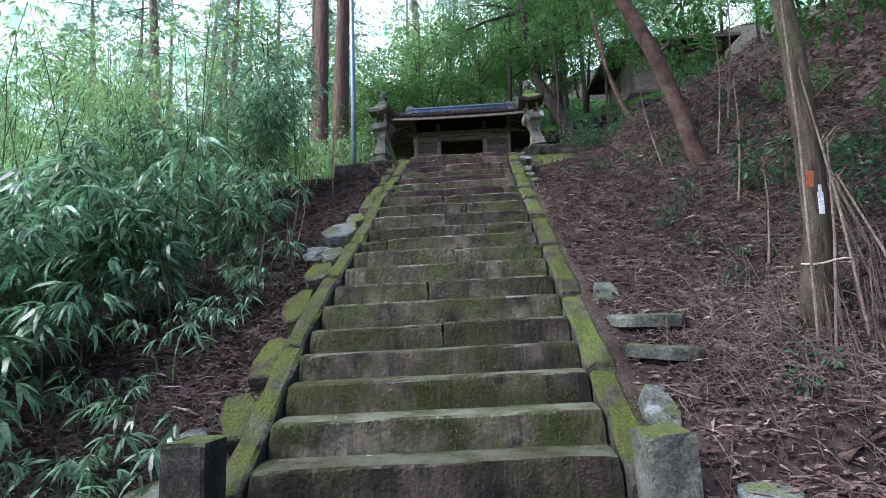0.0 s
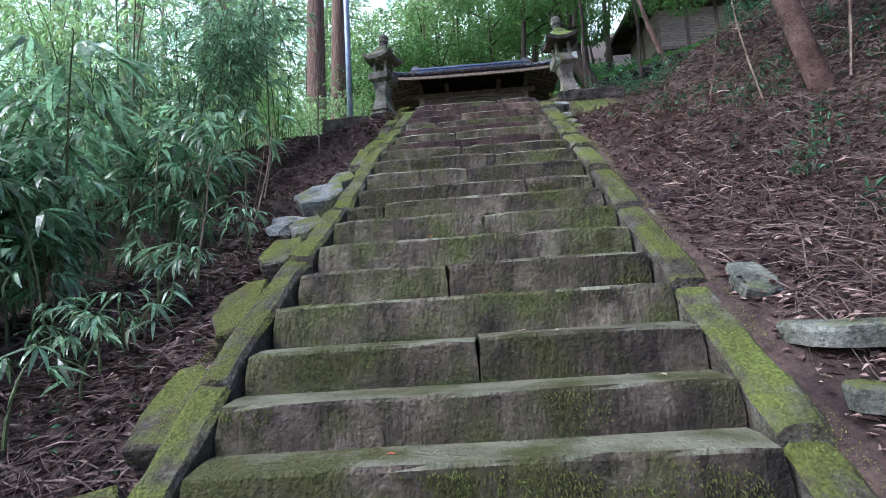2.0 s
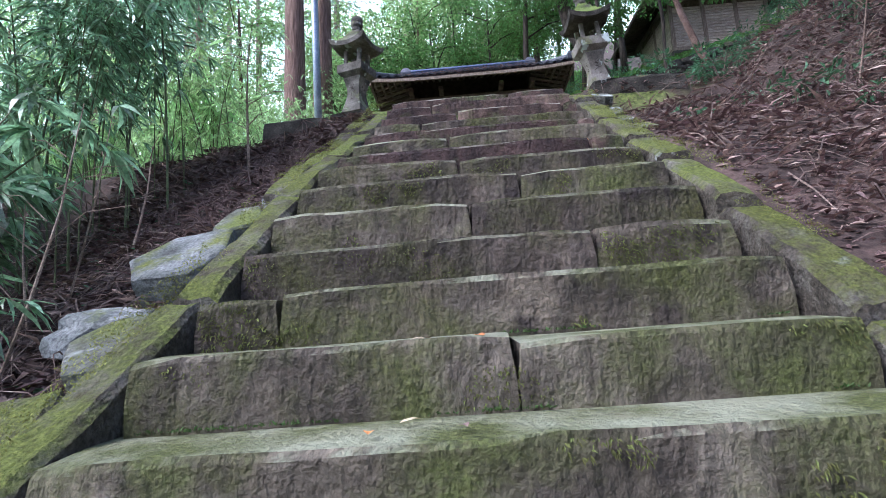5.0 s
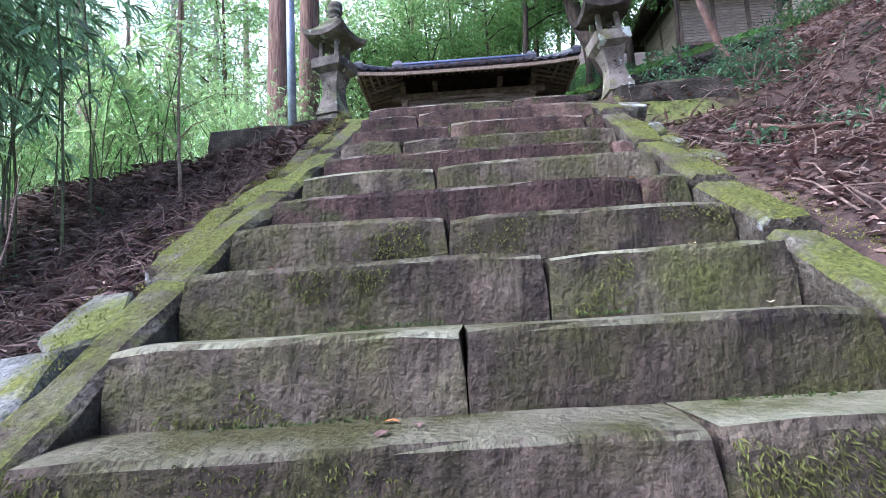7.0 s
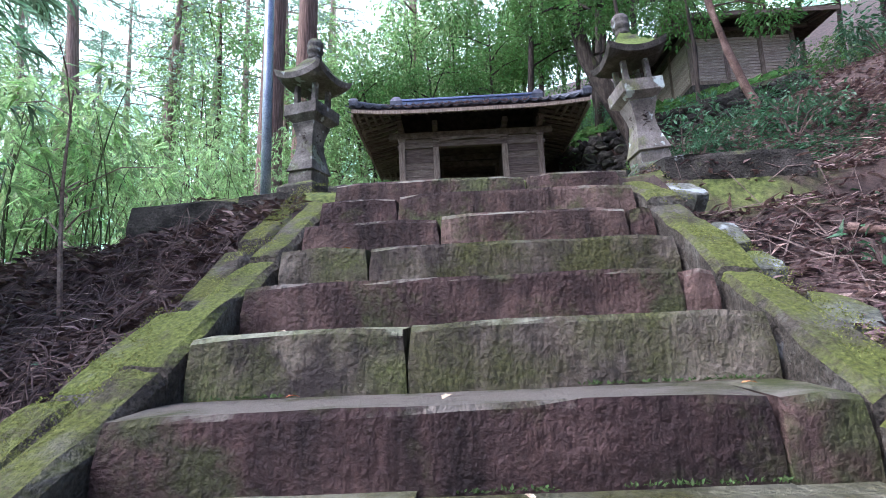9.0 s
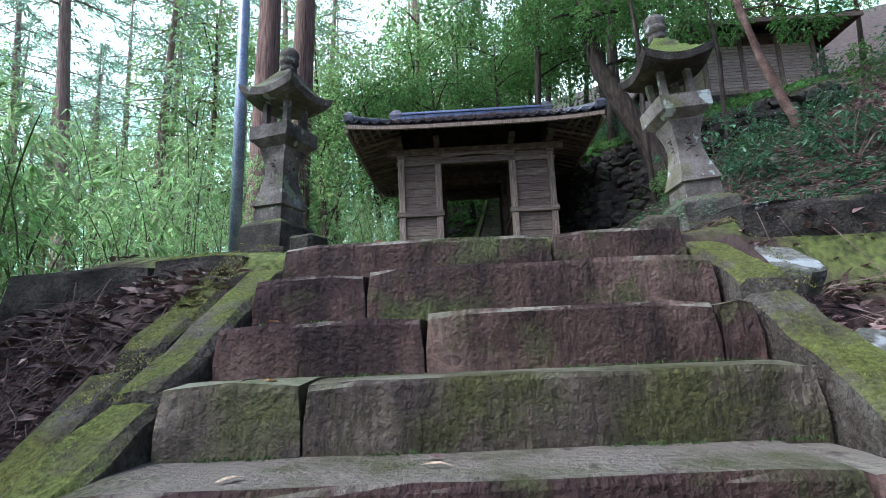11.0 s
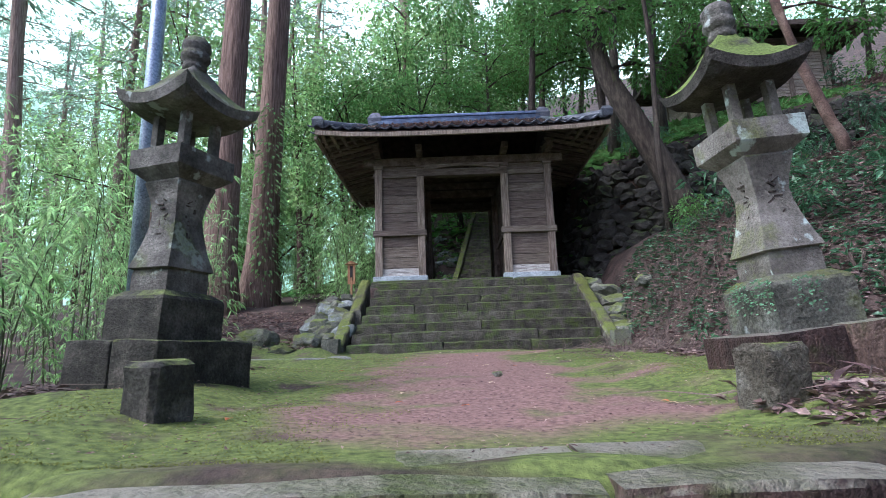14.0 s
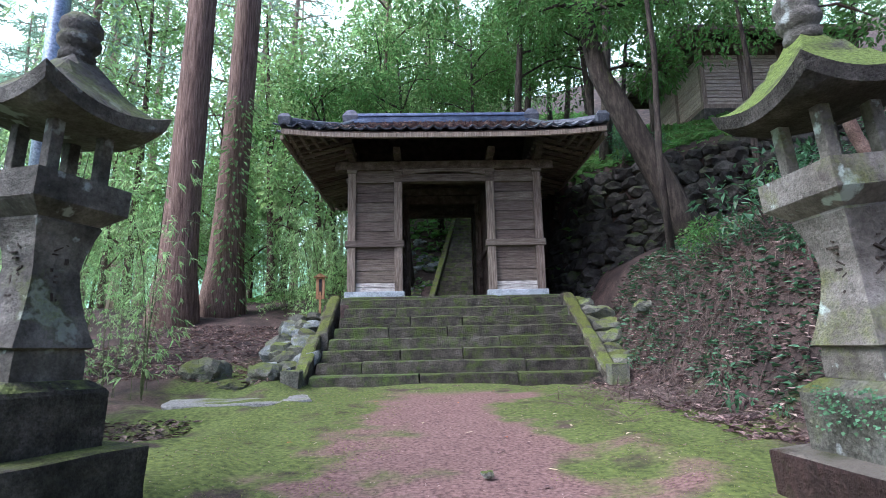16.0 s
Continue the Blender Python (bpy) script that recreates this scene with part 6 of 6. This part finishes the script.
def twigs(label, n, area, seed, lmin=0.15, lmax=0.7):
    r = random.Random(seed)
    bm = bmesh.new()
    for _ in range(n):
        x, y = r.uniform(area[0], area[1]), r.uniform(area[2], area[3])
        if not off_stairs(x, y):
            continue
        a = r.uniform(0, 6.28)
        ln = r.uniform(lmin, lmax)
        pts = []
        for t in (0, 0.5, 1):
            px, py = x + math.cos(a) * ln * t, y + math.sin(a) * ln * t
            if not off_stairs(px, py):
                break
            pts.append((px, py, ground_z(px, py) + 0.02 + (0.03 if t == 0.5 else 0)))
        if len(pts) < 3:
            continue
        w = r.uniform(0.002, 0.006)
        ring = []
        for p, k in zip(pts, (1, 0.8, 0.4)):
            ring.append([bm.verts.new((p[0] + math.sin(a) * w * k * u, p[1] - math.cos(a) * w * k * u, p[2] + w * k * v)) for u, v in ((-1, -0.6), (1, -0.6), (0, 1.2))])
        for p, q in zip(ring, ring[1:]):
            for k in range(3):
                bm.faces.new((p[k], p[(k + 1) % 3], q[(k + 1) % 3], q[k]))
    tagged(part("twigs", bm, M_TWIG), label, "twigs", kind="stuff")


litter("leaf_litter", "dark brown dead leaves and stems under the bamboo", 9000, (-6.5, -2.0, 10.8, 15.6), M_LITTER_SHADE, 0.07, 14, off_stairs, 0.4)
litter("ground_ivy", "green creeping leaves on the ledge above the stone wall", 6000, (3.4, 11.0, 21.3, 28.0), L_TREE, 0.13, 15, off_stairs, 0.55)
litter("ground_cover", "green undergrowth on the slope behind the gate", 9000, (-9, 14, 27.5, 52), L_TREE, 0.42, 17, off_stairs, 0.55)
litter("ground_cover", "green undergrowth on the ledge above the stone wall", 9000, (1.5, 11, 22.2, 34), L_TREE, 0.28, 20, off_stairs, 0.55)
litter("leaf_litter", "dead leaves on the high slope round the hall", 12000, (9.5, 24, 8, 36), M_LITTER, 0.2, 24, off_stairs, 0.45)
litter("dead_sprays", "reddish dead cedar sprays strewn over the right bank", 6500, (1.5, 7.5, 2.6, 12.0), M_LITTER, 0.2, 18, off_stairs, 0.1)
litter("dead_sprays", "dead stems and sprays strewn over the left bank", 2600, (-4.2, -1.6, 3.0, 10.4), M_LITTER, 0.2, 19, off_stairs, 0.08)
twigs("dead twigs under the bamboo beside the terrace", 350, (-5.0, -2.2, 10.8, 15.0), 16)
twigs("dead twigs strewn over the right bank", 1500, (1.35, 6.5, 2.0, 12.0), 11)
twigs("dead twigs strewn over the left bank", 1300, (-4.0, -1.3, 2.0, 10.5), 12)
twigs("dead twigs on the bank beside the terrace", 500, (2.5, 6.0, 12.5, 18.5), 13)

litter("ground_ivy", "small green creeping leaves on the right bank", 5200, (2.6, 8.5, 2.5, 12.0), L_IVY, 0.06, 7, off_stairs, 0.6)
litter("ground_ivy", "green creeping leaves over the bank beside the terrace", 12000, (3.1, 6.0, 13.0, 20.0), L_IVY, 0.08, 8, off_stairs, 0.6)
litter("ground_ivy", "sparse green leaves on the left bank", 900, (-4.0, -1.8, 2.0, 10.0), L_IVY, 0.06, 9, off_stairs, 0.5)


def brush_pile(label, cx, cy, rad, n, hmax, seed):
    """A tangle of dead arching stems."""
    r = random.Random(seed)
    bm = bmesh.new()
    for _ in range(n):
        x, y = cx + r.gauss(0, rad), cy + r.gauss(0, rad)
        a, ln = r.uniform(0, 6.28), r.uniform(0.12, 0.5)
        h = 0.7 * hmax * r.random() ** 2
        pts = []
        for t in (0, 0.25, 0.5, 0.75, 1):
            px, py = x + math.cos(a + 0.6 * t) * ln * t, y + math.sin(a + 0.6 * t) * ln * t
            pts.append(Vector((px, py, ground_z(px, py) + 0.02 + h * math.sin(math.pi * min(1, t * 1.1)))))
        if any(not off_stairs(p.x, p.y) for p in pts):
            continue
        w = r.uniform(0.002, 0.0055)
        rings = []
        for i, p in enumerate(pts):
            k = w * (1 - 0.15 * i)
            rings.append([bm.verts.new(p + Vector((math.sin(a) * k * u, -math.cos(a) * k * u, k * v))) for u, v in ((-1, -0.6), (1, -0.6), (0, 1.2))])
        for p, q in zip(rings, rings[1:]):
            for k in range(3):
                bm.faces.new((p[k], p[(k + 1) % 3], q[(k + 1) % 3], q[k]))
    tagged(part("dead_stems", bm, M_TWIG), label, "dead stems", kind="stuff")


brush_pile("tangle of dead brown fern stems at the bank's foot", 2.35, 4.4, 0.4, 502, 0.35, 41)
brush_pile("tangle of dead stems on the right bank", 3.0, 6.2, 0.7, 502, 0.3, 42)
brush_pile("dead brown stems on the upper right bank", 3.5, 8.6, 0.7, 420, 0.16, 43)
brush_pile("tall tangle of dead stems beside the trunk", 3.35, 4.0, 0.45, 420, 1.1, 49)
brush_pile("dead roots and stems on the left bank", -2.2, 7.4, 0.5, 434, 0.22, 44)
brush_pile("dead stems on the left bank near the stair foot", -2.3, 4.4, 0.45, 332, 0.2, 45)
brush_pile("dead bamboo stems by the terrace kerb", -2.2, 9.7, 0.5, 366, 0.25, 46)
brush_pile("dead brown stems and roots below the kerb", -1.8, 8.8, 0.4, 420, 0.25, 48)
brush_pile("brown dead stems on the bank beside the terrace", 3.0, 16.2, 0.6, 502, 0.25, 47)


# ---- canes, cord and tag on the trunk ----
def build_canes():
    for k, (x0, y0, x1, y1, z1) in enumerate(((2.7, 4.18, 2.9, 4.24, 3.9), (3.04, 4.1, 2.94, 4.24, 3.0), (2.78, 4.12, 3.06, 4.22, 2.4), (3.36, 4.0, 3.1, 4.25, 2.1))):
        z0 = ground_z(x0, y0)
        ob = part("cane", tube([(x0, y0, z0 - 0.05), ((x0 + x1) / 2 + 0.03, (y0 + y1) / 2, (z0 + z1) / 2), (x1, y1, z1)], [0.012, 0.011, 0.007], 7), M_CANE)
        tagged(ob, "dry pale cane leaning against a trunk", "cane", "canes against the trunk")
    bm = bmesh.new()
    ring = [(2.98 + 0.17 * math.cos(a), 4.33 + 0.2 * math.sin(a), 1.38 + 0.012 * math.sin(3 * a)) for a in np.linspace(0, 2 * math.pi, 17)]
    ob = part("cord", tube(ring, [0.008] * 17, 5), M_CORD)
    tagged(ob, "pale cord tied round canes and trunk", "cord")
    tag = thing("tag", "white plastic tag hung on a trunk", "tag", m=pose(2.93, 4.22, 1.88, 0, 4, 0))
    part("label_strip", box(-0.022, 0.022, -0.004, 0.004, -0.12, 0.06, 0.003), M_TAG, tag)
    part("loop", box(-0.012, 0.012, -0.005, 0.005, 0.06, 0.12, 0.003), M_TAG, tag)
    fl = part("ribbon", box(-0.03, 0.03, -0.004, 0.004, -0.07, 0.07, 0.003), M_ORANGE, m=pose(2.87, 4.22, 2.05, 0, 12, 0))
    tagged(fl, "faded orange ribbon tied to a trunk", "ribbon")


build_canes()


# ---- single stones and fallen leaves ----
def single_stones():
    r = random.Random(52)
    for x, y, z, sx, sy, sz, pale, tilt in ((-1.78, 6.95, 2.1, 0.2, 0.17, 0.1, True, 20), (-2.9, 17.8, 5.08, 0.3, 0.25, 0.27, False, 0), (-2.45, 17.55, 4.98, 0.2, 0.15, 0.09, False, 0),
                                          (-2.15, 17.9, 5.1, 0.22, 0.2, 0.16, False, 0), (3.45, 18.3, 5.98, 0.14, 0.12, 0.1, False, 0), (-1.25, 11.75, 4.72, 0.06, 0.05, 0.04, False, 0), (0.5, 13.4, 4.73, 0.035, 0.03, 0.02, False, 0)):
        ob = part("flat_stone", rock(sx, sy, sz, r, 3, 0.3), M_PALE if pale else M_RUBBLE, m=pose(x, y, z, tilt, 0, r.uniform(-12, 12)))
        tagged(ob, "pale lichened flat stone half sunk in soil" if pale else "mossy grey stone half sunk in soil", "stone", "stones in the soil")


def leaf_blade(ln, w):
    bm = bmesh.new()
    mid = [(-0.5, 0.0), (-0.2, 0.003), (0.15, 0.005), (0.5, 0.001)]
    half = [0.0, 0.5, 0.42, 0.0]
    c = [bm.verts.new((u * ln, 0, h + 0.002)) for u, h in mid]
    for s in (-1, 1):
        e = [bm.verts.new((mid[i][0] * ln, s * half[i] * w, mid[i][1] + 0.005)) for i in (1, 2)]
        bm.faces.new((c[0], c[1], e[0]) if s < 0 else (c[0], e[0], c[1]))
        bm.faces.new((c[1], c[2], e[1], e[0]) if s < 0 else (c[1], e[0], e[1], c[2]))
        bm.faces.new((c[2], c[3], e[1]) if s < 0 else (c[2], e[1], c[3]))
    return bm


def fallen_leaves():
    r = random.Random(61)
    kinds = [(bm_mesh("fallen_leaf", leaf_blade(0.062, 0.028)), M_CREAM), (bm_mesh("fallen_leaf", leaf_blade(0.05, 0.032)), M_ORANGE), (bm_mesh("fallen_leaf", leaf_blade(0.085, 0.022)), M_CREAM), (bm_mesh("fallen_leaf", leaf_blade(0.055, 0.03)), M_LITTER)]
    spots = []
    for k in range(1, 21):
        for _ in range(r.choice((1, 2, 3, 3))):
            y = r.uniform(step_y(k) + 0.06, step_y(k + 1) - 0.06)
            spots.append((r.uniform(left_x(y) + 0.1, right_x(y) - 0.1), y, step_z(k) + 0.006))
    for _ in range(40):
        x, y = r.uniform(-0.9, 1.8), r.uniform(11.3, 17.6)
        spots.append((x, y, ground_z(x, y) + 0.005))
    for _ in range(45):
        y = r.uniform(2.6, 7.0)
        x = right_x(y) + r.uniform(0.5, 2.2)
        spots.append((x, y, ground_z(x, y) + 0.02))
    for x, y, z in spots:
        me, mat = r.choice(kinds)
        ob = part("fallen_leaf", me, mat, m=pose(x, y, z, r.uniform(-5, 5), r.uniform(-5, 5), r.uniform(0, 360)))
        name = {"fallen_cream_leaf": "dry cream-coloured fallen leaf lying on stone or soil", "fallen_orange_leaf": "orange fallen leaf lying on stone or soil"}.get(mat.name, "brown curled fallen leaf lying on stone or soil")
        tagged(ob, name, "leaf", "fallen leaves")


single_stones()
fallen_leaves()

# needles lying on the gate's tiles
r_roof = random.Random(71)
spots = []
for _ in range(5200):
    x, y = r_roof.gauss(0.55, 1.15), r_roof.uniform(19.8, 22.1)
    if -1.7 < x < 2.7:
        a = r_roof.uniform(0, 6.28)
        spots.append(((x, y, gate_roof_z(x, y) + 0.095 + r_roof.uniform(0, 0.03)), (math.cos(a), math.sin(a), r_roof.uniform(-0.1, 0.4)), (0, 0, 1), r_roof.uniform(0.06, 0.16)))
tagged(part("needle_litter", leaves_mesh("needle_litter", spots, M_LITTER, 0.2, 0.05), M_LITTER), "reddish dead needles lying on the gate roof", "leaf litter", kind="stuff")

# ivy on the bleached lantern's plinth
spots = []
r_ivy = random.Random(81)
for _ in range(260):
    u, v = r_ivy.uniform(-0.3, 0.3), r_ivy.random() ** 0.7
    q = pose(2.2, 12.52, 0, 0, 0, 3) @ Vector((-0.3 if u < 0.12 else u - 0.3, u - 0.0 if u < 0.12 else -0.3, 0))
    spots.append(((q.x, q.y, 5.06 + 0.2 * v), (r_ivy.gauss(-0.7, 0.4), r_ivy.gauss(-0.5, 0.4), -0.5), (-0.5, -0.4, 0.6), r_ivy.uniform(0.012, 0.026)))
tagged(part("ivy", leaves_mesh("ivy", spots, L_IVY, 0.8, 0.1), L_IVY), "small blue-green creeper on a lantern's plinth", "creeper", kind="stuff")


# moss tufts and crumbs on the terrace
r_moss = random.Random(91)
spots = []
while len(spots) < 60000:
    x, y = r_moss.uniform(-1.7, 3.0), 10.75 + 7.0 * r_moss.random() ** 1.5
    w = noise.noise(Vector((x * 1.3, y * 1.3, 5))) * 0.5 + noise.noise(Vector((x * 6, y * 6, 9))) * 0.35
    if abs(x - 0.45) + w * 0.9 < 0.75 or w < -0.25:
        continue
    a = r_moss.uniform(0, 6.28)
    spots.append(((x, y, ground_z(x, y) - 0.002), (math.cos(a), math.sin(a), r_moss.uniform(0.3, 1.4)), (r_moss.gauss(0, 0.5), r_moss.gauss(0, 0.5), 1), r_moss.uniform(0.005, 0.011)))
tagged(part("moss", leaves_mesh("moss", spots, L_MOSS, 0.5, 0.1), L_MOSS), "low yellow-green moss tufts covering the terrace", "moss", kind="stuff")
litter("needle_crumbs", "tiny brown needles and crumbs on the trodden terrace", 7000, (-1.6, 2.8, 10.8, 17.8), M_LITTER, 0.017, 92, lambda x, y: True, 0.35)
# moss cushions along the stringers
spots = []
for _ in range(26000):
    y = r_moss.uniform(3.5, 10.55)
    x = left_x(y) - 0.03 - 0.17 * r_moss.random() if r_moss.random() < 0.55 else right_x(y) + 0.03 + 0.2 * r_moss.random()
    if noise.noise(Vector((x * 5, y * 3, 7))) + 0.5 * noise.noise(Vector((x * 14, y * 14, 3))) < -0.05:
        continue
    a = r_moss.uniform(0, 6.28)
    spots.append(((x, y, line_z(y) + 0.012), (math.cos(a), math.sin(a), r_moss.uniform(0.4, 1.5)), (r_moss.gauss(0, 0.5), r_moss.gauss(0, 0.5), 1), r_moss.uniform(0.005, 0.013)))
tagged(part("moss", leaves_mesh("moss", spots, L_MOSS, 0.5, 0.1), L_MOSS), "thick yellow-green moss on the sloping slabs", "moss", kind="stuff")


# moss and small ferns rooted in the corner between tread and riser
spots = []
for _ in range(9000):
    k = r_moss.randint(1, STEPS - 1)
    y = step_y(k + 1)
    x = r_moss.uniform(left_x(y) + 0.06, right_x(y) - 0.06)
    if noise.noise(Vector((x * 2.4, k * 3.7, 2))) < 0.05:
        continue
    a = r_moss.uniform(0, 6.28)
    spots.append(((x, y - 0.025 * r_moss.random() ** 2 - 0.008, step_z(k) + 0.002), (math.cos(a), math.sin(a) - 0.5, r_moss.uniform(0.3, 1.6)), (r_moss.gauss(0, 0.5), r_moss.gauss(0, 0.5), 1), r_moss.uniform(0.008, 0.022)))
tagged(part("moss", leaves_mesh("moss", spots, L_TUFT, 0.5, 0.1), L_TUFT), "dark green moss rooted at the foot of the risers", "moss", kind="stuff")

# moss strands hanging on the risers of the lower steps
spots = []
for _ in range(52000):
    k = r_moss.randint(2, 14)
    y = step_y(k)
    x = r_moss.uniform(left_x(y) + 0.04, right_x(y) - 0.04)
    z = step_z(k - 1) + (step_z(k) - step_z(k - 1)) * (0.04 + 0.9 * r_moss.random())
    if noise.noise(Vector((x * 1.5, k * 5.3, z * 3))) + 0.5 * noise.noise(Vector((x * 6, k * 2.1, z * 5))) < 0.06 + 0.02 * k:
        continue
    spots.append(((x, y + 0.004, z), (r_moss.gauss(0, 0.35), -0.55, -r_moss.random()), (0, -1, 0.4), r_moss.uniform(0.008, 0.026)))
tagged(part("moss", leaves_mesh("moss", spots, L_STRAND, 0.3, 0.1), L_STRAND), "olive moss strands hanging on the risers", "moss", kind="stuff")


def fallen_branch(pts, r, label):
    path = [(x, y, ground_z(x, y) + h) for x, y, h in pts]
    n = len(path)
    ob = part("fallen_branch", tube(path, [r * (1 - 0.5 * i / n) for i in range(n)], 8), M_REDBARK, smooth=True)
    tagged(ob, label, "branch")


fallen_branch([(2.3, 10.0, 0.06), (2.6, 9.85, 0.07), (3.0, 9.7, 0.06), (3.5, 9.45, 0.05)], 0.03, "dead brown branch lying on the leafy bank")
fallen_branch([(2.2, 3.35, 0.03), (2.5, 3.42, 0.04), (2.75, 3.38, 0.03)], 0.035, "short broken branch lying on the soil")
lay = random.Random(33)
ob = part("paving_slab", flagstone(0.85, 0.5, 0.1, lay), M_SLAB, m=pose(-2.1, 16.7, ground_z(-2.1, 16.7) + 0.015, 1, 0, 6))
tagged(ob, "broad flat grey slab set level with the moss", "paving slab")
